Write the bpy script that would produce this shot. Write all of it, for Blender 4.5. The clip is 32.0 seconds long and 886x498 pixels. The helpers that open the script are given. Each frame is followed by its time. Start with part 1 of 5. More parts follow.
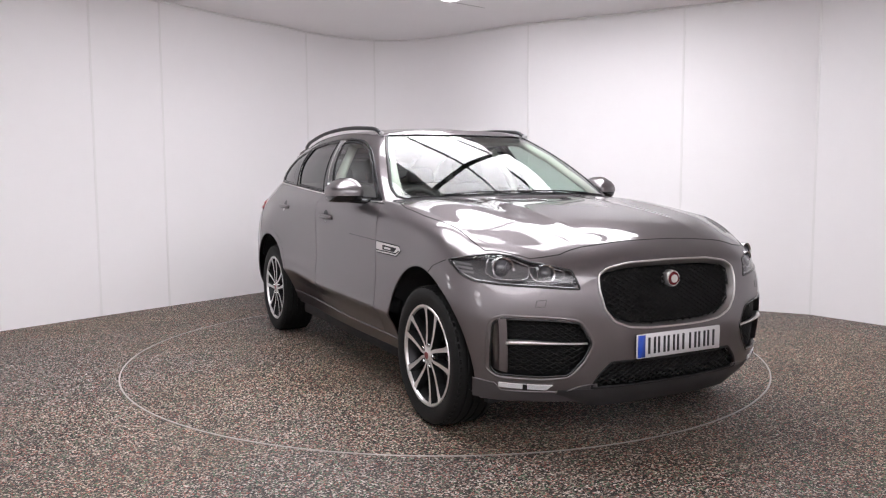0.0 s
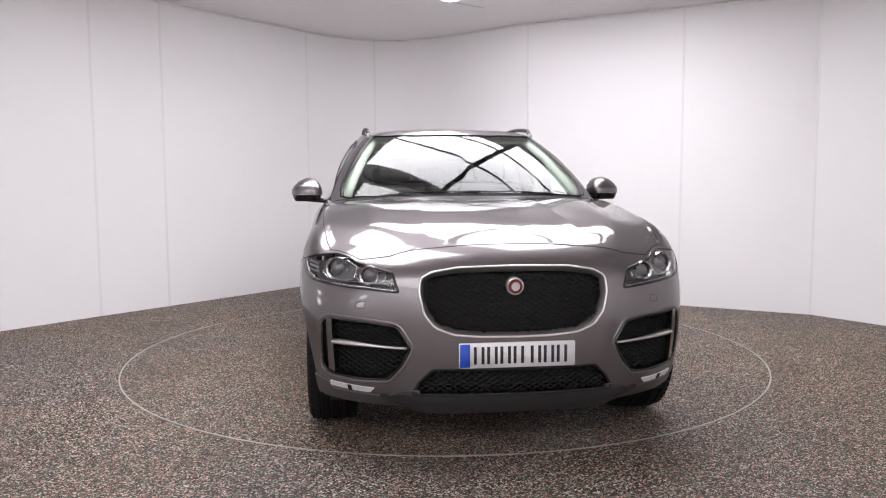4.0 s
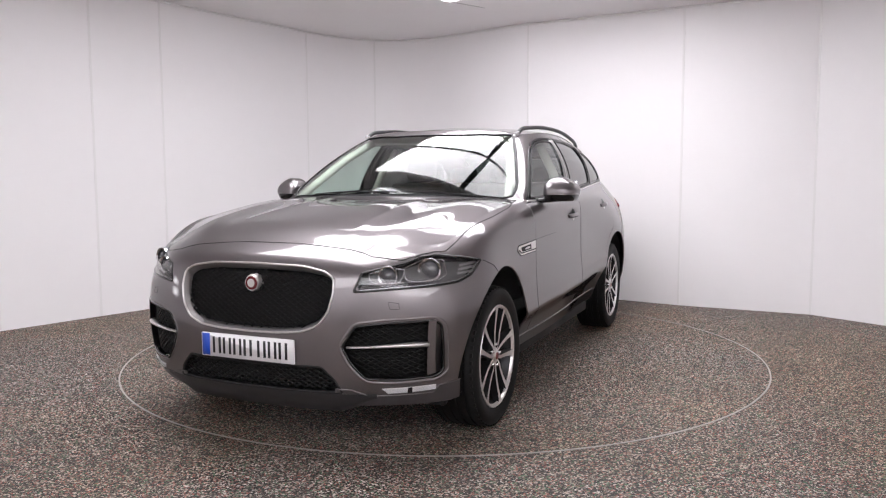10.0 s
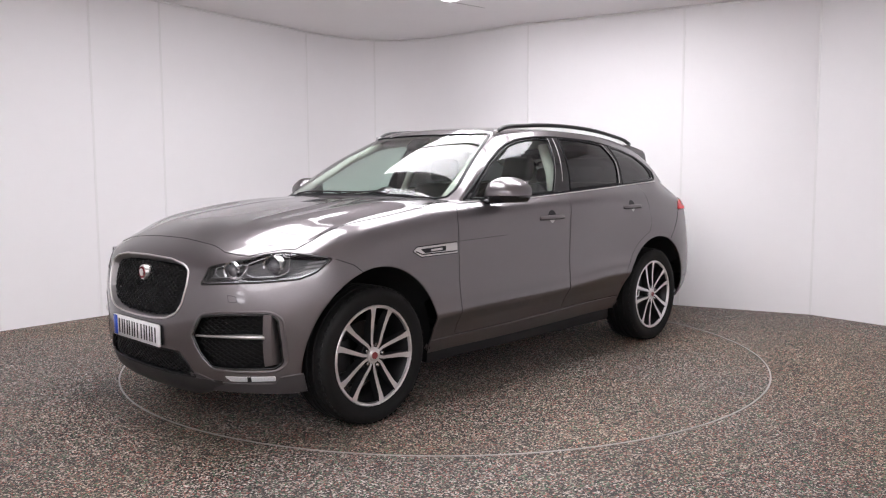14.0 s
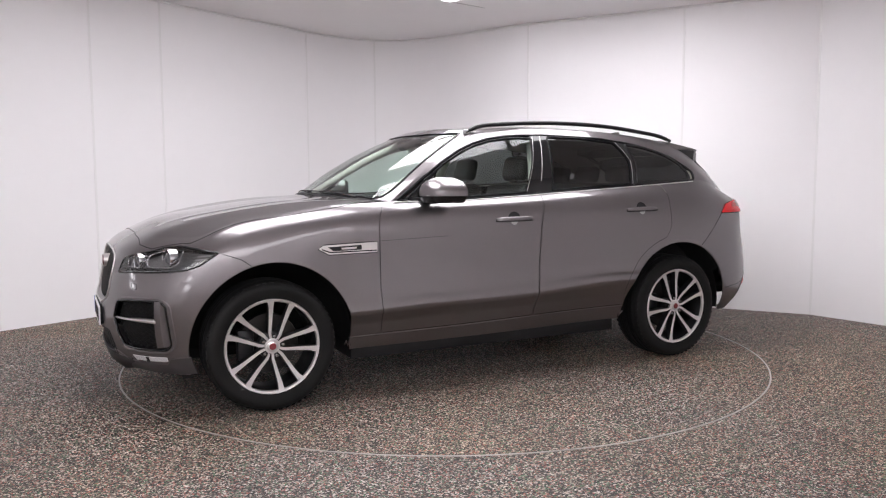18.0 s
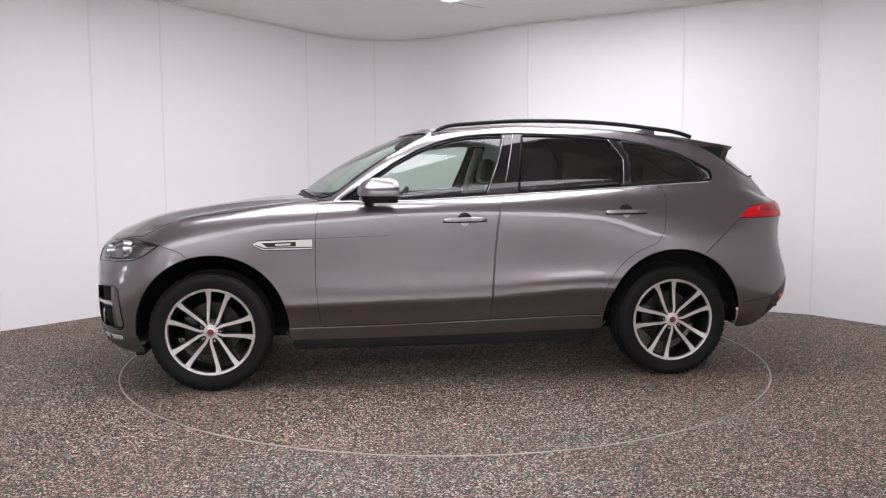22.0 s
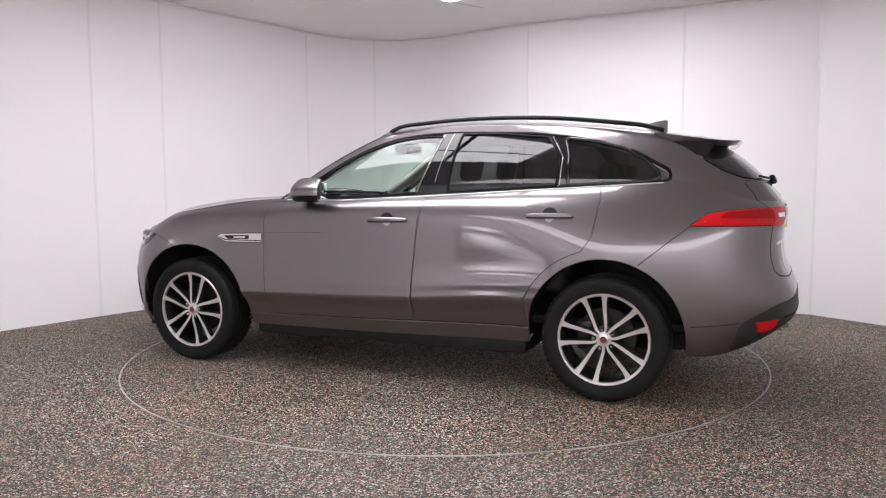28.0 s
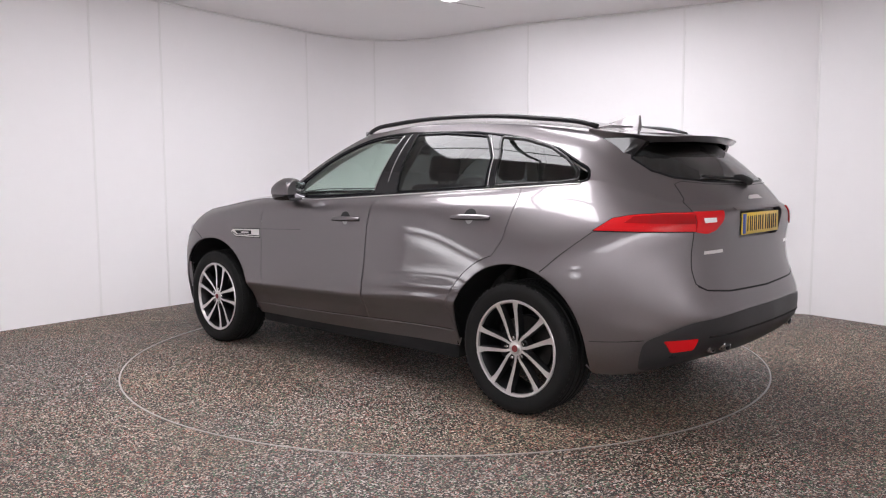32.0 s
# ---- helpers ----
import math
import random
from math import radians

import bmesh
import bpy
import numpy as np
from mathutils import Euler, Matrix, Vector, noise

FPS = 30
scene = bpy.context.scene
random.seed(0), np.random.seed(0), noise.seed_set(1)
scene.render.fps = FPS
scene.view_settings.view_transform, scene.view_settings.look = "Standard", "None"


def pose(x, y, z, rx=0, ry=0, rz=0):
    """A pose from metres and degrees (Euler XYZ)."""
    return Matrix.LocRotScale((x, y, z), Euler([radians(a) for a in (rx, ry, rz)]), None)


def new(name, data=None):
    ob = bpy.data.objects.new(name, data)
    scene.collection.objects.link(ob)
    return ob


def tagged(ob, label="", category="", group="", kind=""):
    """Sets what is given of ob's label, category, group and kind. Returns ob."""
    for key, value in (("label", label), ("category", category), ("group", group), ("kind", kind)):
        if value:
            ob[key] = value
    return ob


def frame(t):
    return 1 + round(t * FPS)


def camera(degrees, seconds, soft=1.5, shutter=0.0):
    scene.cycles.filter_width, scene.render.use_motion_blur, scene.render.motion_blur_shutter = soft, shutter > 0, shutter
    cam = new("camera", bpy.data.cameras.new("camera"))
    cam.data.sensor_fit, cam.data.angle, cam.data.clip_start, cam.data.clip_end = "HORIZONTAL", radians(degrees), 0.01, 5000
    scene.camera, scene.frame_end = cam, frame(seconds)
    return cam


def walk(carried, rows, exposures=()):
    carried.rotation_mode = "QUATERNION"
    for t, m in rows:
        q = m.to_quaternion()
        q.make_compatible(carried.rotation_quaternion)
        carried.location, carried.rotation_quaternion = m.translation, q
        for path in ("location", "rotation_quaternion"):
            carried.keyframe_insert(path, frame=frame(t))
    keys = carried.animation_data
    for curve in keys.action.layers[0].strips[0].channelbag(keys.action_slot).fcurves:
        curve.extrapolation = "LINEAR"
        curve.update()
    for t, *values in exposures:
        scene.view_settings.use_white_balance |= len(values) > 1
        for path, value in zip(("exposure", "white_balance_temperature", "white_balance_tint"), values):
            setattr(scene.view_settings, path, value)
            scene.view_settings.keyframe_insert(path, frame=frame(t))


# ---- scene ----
from mathutils.bvhtree import BVHTree

# ---- camera: fixed on a tripod in front of the turntable ----
cam = camera(59.392, 32.0, 1.2)
EYE = Vector((0.0, -5.6916, 1.2663))
TILT, PAN, ROLL = 5.1975, -0.0907, -0.2551
still = pose(*EYE, 90 - TILT, 0, -PAN) @ pose(0, 0, 0, 0, 0, ROLL)
walk(cam, [(0.0, still), (32.0, still)], exposures=[(0.0, 0.0, 6280, 15), (32.0, 0.0, 6280, 15)])

# heading of the turntable in degrees, every two seconds
HEADING = (-62.47, -72.59, -82.85, -93.16, -103.38, -113.54, -123.63, -133.65, -143.57,
           -153.41, -163.2, -172.93, -182.62, -192.38, -202.24, -212.05, -221.72)
CAR_X, CAR_Y = 0.085, 0.0285

# ---- light: a bank of ceiling panels, added fill panels, white walls bounce the rest ----
world = bpy.data.worlds.new("studio_world")
world.use_nodes = True
world.node_tree.nodes["Background"].inputs[0].default_value = (0.8, 0.85, 0.9, 1)
world.node_tree.nodes["Background"].inputs[1].default_value = 0.05
scene.world = world
PANEL_GLOW = 8.9


# ---- materials ----
def mat(name, base=(0.5, 0.5, 0.5), rough=0.5, metal=0.0, **more):
    m = bpy.data.materials.new(name)
    m.use_nodes = True
    b = m.node_tree.nodes["Principled BSDF"]
    b.inputs["Base Color"].default_value = (*base, 1)
    b.inputs["Roughness"].default_value = rough
    b.inputs["Metallic"].default_value = metal
    for key, value in more.items():
        b.inputs[key.replace("_", " ")].default_value = value
    return m


def node(m, kind, **sets):
    n = m.node_tree.nodes.new(kind)
    for k, v in sets.items():
        if k in n.inputs:
            n.inputs[k].default_value = v
        else:
            setattr(n, k, v)
    return n


def link(m, a, b):
    m.node_tree.links.new(a, b)


def bsdf(m):
    return m.node_tree.nodes["Principled BSDF"]


def grain(m, scale=40.0, low=0.9, high=1.1, bump=0.0, detail=6.0, wear=3.0):
    """Vary base colour and roughness at two scales, with a fine bump."""
    b = bsdf(m)
    tc = node(m, "ShaderNodeTexCoord")
    n1 = node(m, "ShaderNodeTexNoise")
    n1.inputs["Scale"].default_value, n1.inputs["Detail"].default_value = scale, detail
    n2 = node(m, "ShaderNodeTexNoise")
    n2.inputs["Scale"].default_value = wear
    mix = node(m, "ShaderNodeMath", operation="MULTIPLY_ADD")
    link(m, tc.outputs["Object"], n1.inputs["Vector"])
    link(m, tc.outputs["Object"], n2.inputs["Vector"])
    link(m, n1.outputs["Fac"], mix.inputs[0])
    mix.inputs[1].default_value = 0.5
    link(m, n2.outputs["Fac"], mix.inputs[2])
    rng = node(m, "ShaderNodeMapRange")
    rng.inputs[1].default_value, rng.inputs[2].default_value = 0.45, 1.05
    rng.inputs[3].default_value, rng.inputs[4].default_value = low, high
    link(m, mix.outputs[0], rng.inputs[0])
    vec = node(m, "ShaderNodeVectorMath", operation="SCALE")
    vec.inputs[0].default_value = b.inputs["Base Color"].default_value[:3]
    link(m, rng.outputs[0], vec.inputs["Scale"])
    link(m, vec.outputs[0], b.inputs["Base Color"])
    rr = node(m, "ShaderNodeMath", operation="MULTIPLY")
    rr.inputs[1].default_value = b.inputs["Roughness"].default_value
    link(m, rng.outputs[0], rr.inputs[0])
    link(m, rr.outputs[0], b.inputs["Roughness"])
    if bump:
        bp = node(m, "ShaderNodeBump")
        bp.inputs["Strength"].default_value = bump
        bp.inputs["Distance"].default_value = 0.002
        link(m, n1.outputs["Fac"], bp.inputs["Height"])
        link(m, bp.outputs[0], b.inputs["Normal"])
    return m


def paint_material():
    m = mat("grey_metallic_paint", (0.166, 0.152, 0.157), 0.35, 0.92)
    b = bsdf(m)
    b.inputs["Coat Weight"].default_value = 1.0
    b.inputs["Coat Roughness"].default_value = 0.025
    b.inputs["Coat IOR"].default_value = 1.6
    b.inputs["Specular IOR Level"].default_value = 0.0
    b.inputs["Specular Tint"].default_value = (0.35, 0.35, 0.35, 1)
    tc = node(m, "ShaderNodeTexCoord")
    fl = node(m, "ShaderNodeTexVoronoi")
    fl.inputs["Scale"].default_value = 900
    link(m, tc.outputs["Object"], fl.inputs["Vector"])
    rng = node(m, "ShaderNodeMapRange")
    rng.inputs[3].default_value, rng.inputs[4].default_value = 0.85, 1.15
    link(m, fl.outputs["Color"], rng.inputs[0])
    vec = node(m, "ShaderNodeVectorMath", operation="SCALE")
    vec.inputs[0].default_value = (0.166, 0.152, 0.157)
    link(m, rng.outputs[0], vec.inputs["Scale"])
    link(m, vec.outputs[0], b.inputs["Base Color"])
    return m


def floor_material():
    """Resin-bound stone chips: mixed dark grey, brown, pink, green and pale grains."""
    m = mat("stone_chip_floor", (0.1, 0.1, 0.1), 0.6)
    b = bsdf(m)
    geo = node(m, "ShaderNodeTexCoord")
    v = node(m, "ShaderNodeTexVoronoi")
    v.inputs["Scale"].default_value = 145
    v.inputs["Randomness"].default_value = 1.0
    link(m, geo.outputs["Object"], v.inputs["Vector"])
    sep = node(m, "ShaderNodeSeparateColor")
    link(m, v.outputs["Color"], sep.inputs[0])
    ramp = node(m, "ShaderNodeValToRGB")
    ramp.color_ramp.interpolation = "CONSTANT"
    cols = [(0.0, (0.004, 0.0035, 0.0035)), (0.36, (0.034, 0.025, 0.019)), (0.50, (0.090, 0.068, 0.052)),
            (0.61, (0.32, 0.105, 0.080)), (0.68, (0.062, 0.165, 0.085)), (0.74, (0.25, 0.205, 0.170)), (0.84, (0.41, 0.355, 0.318)), (0.94, (0.58, 0.525, 0.49))]
    els = ramp.color_ramp.elements
    els[0].position, els[0].color = 0.0, (*cols[0][1], 1)
    els[1].position, els[1].color = cols[1][0], (*cols[1][1], 1)
    for p, c in cols[2:]:
        e = els.new(p)
        e.color = (*c, 1)
    link(m, sep.outputs[0], ramp.inputs[0])
    big = node(m, "ShaderNodeTexNoise")
    big.inputs["Scale"].default_value, big.inputs["Detail"].default_value = 1.6, 5
    link(m, geo.outputs["Object"], big.inputs["Vector"])
    rng = node(m, "ShaderNodeMapRange")
    rng.inputs[1].default_value, rng.inputs[2].default_value = 0.3, 0.7
    rng.inputs[3].default_value, rng.inputs[4].default_value = 0.82, 1.12
    link(m, big.outputs["Fac"], rng.inputs[0])
    vec = node(m, "ShaderNodeVectorMath", operation="SCALE")
    link(m, ramp.outputs["Color"], vec.inputs[0])
    link(m, rng.outputs[0], vec.inputs["Scale"])
    patch_noise = node(m, "ShaderNodeTexNoise")
    patch_noise.inputs["Scale"].default_value, patch_noise.inputs["Detail"].default_value = 0.55, 4
    link(m, geo.outputs["Object"], patch_noise.inputs["Vector"])
    tint = node(m, "ShaderNodeValToRGB")
    tint.color_ramp.elements[0].position, tint.color_ramp.elements[0].color = 0.40, (1.0, 1.0, 1.0, 1)
    tint.color_ramp.elements[1].position, tint.color_ramp.elements[1].color = 0.62, (1.06, 0.96, 0.80, 1)
    link(m, patch_noise.outputs["Fac"], tint.inputs[0])
    stain = node(m, "ShaderNodeVectorMath", operation="MULTIPLY")
    link(m, vec.outputs[0], stain.inputs[0])
    link(m, tint.outputs["Color"], stain.inputs[1])
    link(m, stain.outputs[0], b.inputs["Base Color"])
    bp = node(m, "ShaderNodeBump")
    bp.inputs["Strength"].default_value = 0.8
    bp.inputs["Distance"].default_value = 0.004
    link(m, v.outputs["Distance"], bp.inputs["Height"])
    bp.invert = True
    link(m, bp.outputs[0], b.inputs["Normal"])
    return m


def glow(name, colour, strength):
    m = mat(name, colour, 0.5)
    bsdf(m).inputs["Emission Color"].default_value = (*colour, 1)
    bsdf(m).inputs["Emission Strength"].default_value = strength
    return m


def hot_centre(name, colour, strength):
    """Lamp cloth that is brightest over its bulb and fades to its edge."""
    m = glow(name, colour, strength)
    tc = node(m, "ShaderNodeTexCoord")
    mid = node(m, "ShaderNodeVectorMath", operation="SUBTRACT")
    mid.inputs[1].default_value = (0.5, 0.5, 0.5)
    link(m, tc.outputs["Generated"], mid.inputs[0])
    face = node(m, "ShaderNodeVectorMath", operation="MULTIPLY")
    face.inputs[1].default_value = (1, 0, 1)
    link(m, mid.outputs[0], face.inputs[0])
    ln = node(m, "ShaderNodeVectorMath", operation="LENGTH")
    link(m, face.outputs[0], ln.inputs[0])
    rng = node(m, "ShaderNodeMapRange", interpolation_type="SMOOTHSTEP")
    rng.inputs[1].default_value, rng.inputs[2].default_value = 0.0, 0.58
    rng.inputs[3].default_value, rng.inputs[4].default_value = strength, 0.3
    link(m, ln.outputs["Value"], rng.inputs[0])
    link(m, rng.outputs[0], bsdf(m).inputs["Emission Strength"])
    return m


def glass(name, tint, rough=0.0, ior=1.45):
    """Thin pane: tinted straight-through light plus a clear mirror reflection by the glass's own Fresnel."""
    m = bpy.data.materials.new(name)
    m.use_nodes = True
    nt = m.node_tree
    nt.nodes.remove(nt.nodes["Principled BSDF"])
    out = nt.nodes["Material Output"]
    tr = node(m, "ShaderNodeBsdfTransparent")
    tr.inputs[0].default_value = (*tint, 1)
    gl = node(m, "ShaderNodeBsdfGlossy")
    gl.inputs["Roughness"].default_value = rough
    fr = node(m, "ShaderNodeLayerWeight")
    fr.inputs["Blend"].default_value = 0.5
    pw = node(m, "ShaderNodeMath", operation="POWER")
    pw.inputs[1].default_value = 4.2
    link(m, fr.outputs["Facing"], pw.inputs[0])
    f0 = ((ior - 1) / (ior + 1)) ** 2 * 1.8
    ma = node(m, "ShaderNodeMath", operation="MULTIPLY_ADD")
    ma.inputs[1].default_value, ma.inputs[2].default_value = 1 - f0, f0
    link(m, pw.outputs[0], ma.inputs[0])
    mx = node(m, "ShaderNodeMixShader")
    link(m, ma.outputs[0], mx.inputs[0])
    link(m, tr.outputs[0], mx.inputs[1])
    link(m, gl.outputs[0], mx.inputs[2])
    link(m, mx.outputs[0], out.inputs[0])
    return m


PAINT = paint_material()
BLACK = grain(mat("black_plastic", (0.009, 0.009, 0.010), 0.6, 0, IOR=1.36), 300, 0.8, 1.2, 0.15)
GLOSS = mat("gloss_black_trim", (0.008, 0.008, 0.009), 0.05, 0, IOR=1.5)
SATIN = mat("satin_black_trim", (0.007, 0.007, 0.008), 0.25, 0, IOR=1.22)
RAIL = mat("satin_black_rail", (0.010, 0.010, 0.011), 0.38, 0, IOR=1.33)
GREYPLASTIC = grain(mat("dark_grey_plastic", (0.020, 0.019, 0.020), 0.5), 300, 0.85, 1.15, 0.15)
LAMP_GREY = grain(mat("lamp_housing_grey", (0.15, 0.15, 0.153), 0.35, 0.3), 150, 0.92, 1.05)
LIP = grain(mat("dark_satin_lip", (0.055, 0.050, 0.052), 0.4), 300, 0.9, 1.1, 0.05)
MESH = mat("black_grille_mesh", (0.009, 0.009, 0.009), 0.5, 0, IOR=1.3)
SEAM = mat("panel_gap_black", (0.006, 0.006, 0.006), 0.9)
CHROME = mat("satin_chrome", (0.66, 0.64, 0.63), 0.3, 0.85)
SILVER = grain(mat("lamp_silver", (0.36, 0.355, 0.36), 0.4, 0.3), 150, 0.92, 1.05)
LIPSILVER = mat("satin_grille_band", (0.30, 0.285, 0.285), 0.42, 0.8)
LED_WHITE = mat("pale_lamp_reflector", (0.80, 0.80, 0.81), 0.3, 0.2)
BRIGHT = mat("bright_chrome", (0.62, 0.62, 0.63), 0.14, 1.0)
RUBBER = grain(mat("tyre_rubber", (0.006, 0.006, 0.006), 0.62, 0, IOR=1.33), 120, 0.8, 1.25, 0.2)
ALLOY = grain(mat("machined_alloy", (0.74, 0.72, 0.72), 0.34, 0.85), 60, 0.96, 1.03)
ALLOY_DARK = grain(mat("dark_grey_alloy", (0.035, 0.035, 0.037), 0.35, 0.7), 100, 0.9, 1.1)
DISC = mat("brake_steel", (0.05, 0.048, 0.047), 0.4, 1.0)
CLEAR = glass("windscreen_glass", (0.76, 0.87, 0.815))
TINTED = glass("privacy_glass", (0.10, 0.105, 0.105))
LENS = glass("lamp_lens", (0.92, 0.93, 0.94))
RED = mat("red_lamp_lens", (0.60, 0.010, 0.013), 0.22, 0, IOR=1.35)
RED_DARK = mat("deep_red_lamp", (0.33, 0.006, 0.008), 0.15, 0, IOR=1.4)
PLATE_WHITE = mat("plate_white", (0.80, 0.79, 0.80), 0.4)
PLATE_YELLOW = mat("plate_yellow", (0.92, 0.66, 0.09), 0.4)
PLATE_BLUE = mat("plate_blue", (0.02, 0.08, 0.50), 0.4)
PLATE_BLACK = mat("plate_ink", (0.012, 0.012, 0.015), 0.5)
LEATHER = grain(mat("black_leather", (0.022, 0.021, 0.021), 0.45), 180, 0.85, 1.2, 0.25)
CREAM = grain(mat("pale_headlining", (0.62, 0.60, 0.55), 0.85), 160, 0.94, 1.04, 0.2)
DASH = grain(mat("dark_dashboard", (0.020, 0.020, 0.021), 0.85, 0, IOR=1.3), 250, 0.85, 1.2, 0.25)
WALL = grain(mat("white_wall_panel", (0.86, 0.845, 0.856), 0.45), 8, 0.985, 1.01, 0.0, 4, 0.7)
CEIL = grain(mat("white_ceiling", (0.90, 0.88, 0.886), 0.7), 10, 0.98, 1.01, 0.0, 4, 0.8)
TRIM = mat("white_joint_strip", (0.80, 0.79, 0.79), 0.35)
FLOOR = floor_material()
RING = grain(mat("worn_steel_edge", (0.42, 0.40, 0.38), 0.4, 0.6), 60, 0.7, 1.2)
PANEL = glow("light_panel_diffuser", (1.0, 0.985, 0.97), PANEL_GLOW)
# glow of the fill panels added out of view
FILL_PANEL = glow("fill_panel_diffuser", (1.0, 0.985, 0.97), 4.3)
STRIP = hot_centre("soft_lamp_cloth", (1.0, 0.985, 0.97), 6.8)
FRAME_DARK = mat("dark_light_frame", (0.02, 0.02, 0.02), 0.5)


# ---- mesh helpers ----
def part(name, bm, material, parent, label="", smooth=True):
    """Link a bmesh (or a ready mesh) as one mesh object under a thing or a part."""
    if isinstance(bm, bpy.types.Mesh):
        me = bm
    else:
        me = bpy.data.meshes.new(name)
        bm.normal_update()
        bm.to_mesh(me)
        bm.free()
        me.materials.append(material)
        if smooth:
            me.shade_smooth()
    ob = new(name, me)
    ob.parent = parent
    if label:
        ob["label"] = label
    return ob


def soften(bm, angle=35):
    """Mark hard edges so that smooth shading stays crisp on them."""
    for e in bm.edges:
        if len(e.link_faces) == 2 and e.calc_face_angle(0) > radians(angle):
            e.smooth = False
    return bm


def box(size, centre=(0, 0, 0), bevel=0.0, seg=2, turn=None):
    bm = bmesh.new()
    bmesh.ops.create_cube(bm, size=1.0)
    bmesh.ops.scale(bm, vec=size, verts=bm.verts)
    if bevel:
        bmesh.ops.bevel(bm, geom=bm.edges[:], offset=bevel, segments=seg, affect="EDGES", profile=0.5)
    if turn is not None:
        bmesh.ops.transform(bm, matrix=turn, verts=bm.verts)
    bmesh.ops.translate(bm, vec=centre, verts=bm.verts)
    return soften(bm)


def merged(*bms):
    out = bmesh.new()
    for b in bms:
        me = bpy.data.meshes.new("tmp")
        b.to_mesh(me)
        b.free()
        out.from_mesh(me)
        bpy.data.meshes.remove(me)
    return out


def tube(points, radius, closed=False, seg=8, flat=1.0, up=(0, 0, 1)):
    """A round or flattened bar along a path. radius: a number or one per point."""
    pts = [Vector(p) for p in points]
    n = len(pts)
    rad = radius if isinstance(radius, (list, tuple)) else [radius] * n
    bm = bmesh.new()
    rings = []
    for i, p in enumerate(pts):
        a = pts[(i - 1) % n] if closed or i else pts[0]
        b = pts[(i + 1) % n] if closed or i < n - 1 else pts[-1]
        d = (b - a).normalized()
        s = d.cross(Vector(up))
        s = s.normalized() if s.length > 1e-4 else Vector((1, 0, 0))
        w = s.cross(d).normalized()
        rings.append([bm.verts.new(p + s * math.cos(k * math.tau / seg) * rad[i] + w * math.sin(k * math.tau / seg) * rad[i] * flat) for k in range(seg)])
    for i in range(n if closed else n - 1):
        a, b = rings[i], rings[(i + 1) % n]
        for k in range(seg):
            bm.faces.new((a[k], a[(k + 1) % seg], b[(k + 1) % seg], b[k]))
    if not closed:
        bm.faces.new(rings[0][::-1])
        bm.faces.new(rings[-1])
    bmesh.ops.recalc_face_normals(bm, faces=bm.faces)
    return bm


def lathe(profile, steps=64, axis="y"):
    """Turn a profile of (radius, offset along the axis) round the y axis."""
    bm = bmesh.new()
    rings = []
    for r, o in profile:
        ring = []
        for k in range(steps):
            a = k * math.tau / steps
            ring.append(bm.verts.new((r * math.cos(a), o, r * math.sin(a))))
        rings.append(ring)
    for a, b in zip(rings, rings[1:]):
        for k in range(steps):
            bm.faces.new((a[k], b[k], b[(k + 1) % steps], a[(k + 1) % steps]))
    bmesh.ops.recalc_face_normals(bm, faces=bm.faces)
    return soften(bm, 40)


def cubic_weights(t, tq):
    """Weights of a natural cubic spline through knots t, at tq."""
    t, tq = np.asarray(t, float), np.asarray(tq, float)
    n = len(t)
    h = np.diff(t)
    a, r = np.eye(n), np.zeros((n, n))
    for i in range(1, n - 1):
        a[i, i - 1:i + 2] = h[i - 1], 2 * (h[i - 1] + h[i]), h[i]
        r[i, i - 1:i + 2] = 6 / h[i - 1], -6 / h[i - 1] - 6 / h[i], 6 / h[i]
    m = np.linalg.solve(a, r)
    k = np.clip(np.searchsorted(t, tq) - 1, 0, n - 2)
    e = np.eye(n)
    hk = h[k][:, None]
    p, q = (t[k + 1] - tq)[:, None], (tq - t[k])[:, None]
    return (m[k] * p ** 3 + m[k + 1] * q ** 3) / (6 * hk) + (e[k] / hk - m[k] * hk / 6) * p + (e[k + 1] / hk - m[k + 1] * hk / 6) * q


def smooth_curve(points, n):
    p = np.array(points, float)
    t = np.concatenate([[0], np.cumsum(np.linalg.norm(np.diff(p, axis=0), axis=1))])
    return cubic_weights(t, np.linspace(0, t[-1], n)) @ p


def inside(poly, q):
    """Which of the 2D points q lie in the polygon."""
    x, y = q[:, 0], q[:, 1]
    res = np.zeros(len(q), bool)
    for (x0, y0), (x1, y1) in zip(poly, np.roll(poly, -1, 0)):
        c = (y0 > y) != (y1 > y)
        with np.errstate(divide="ignore", invalid="ignore"):
            res ^= c & (x < (x1 - x0) * (y - y0) / (y1 - y0) + x0)
    return res


def nearest_on(poly, q):
    best, out = np.full(len(q), 1e9), np.zeros_like(q)
    for a, b in zip(poly, np.roll(poly, -1, 0)):
        d = b - a
        s = np.clip(((q - a) @ d) / max(d @ d, 1e-12), 0, 1)
        f = a + s[:, None] * d
        e = ((f - q) ** 2).sum(1)
        m = e < best
        best[m], out[m] = e[m], f[m]
    return out


# ---- the room: a round-cornered white studio ----
def ceil_z(x):
    return 2.95 - 0.018 * x


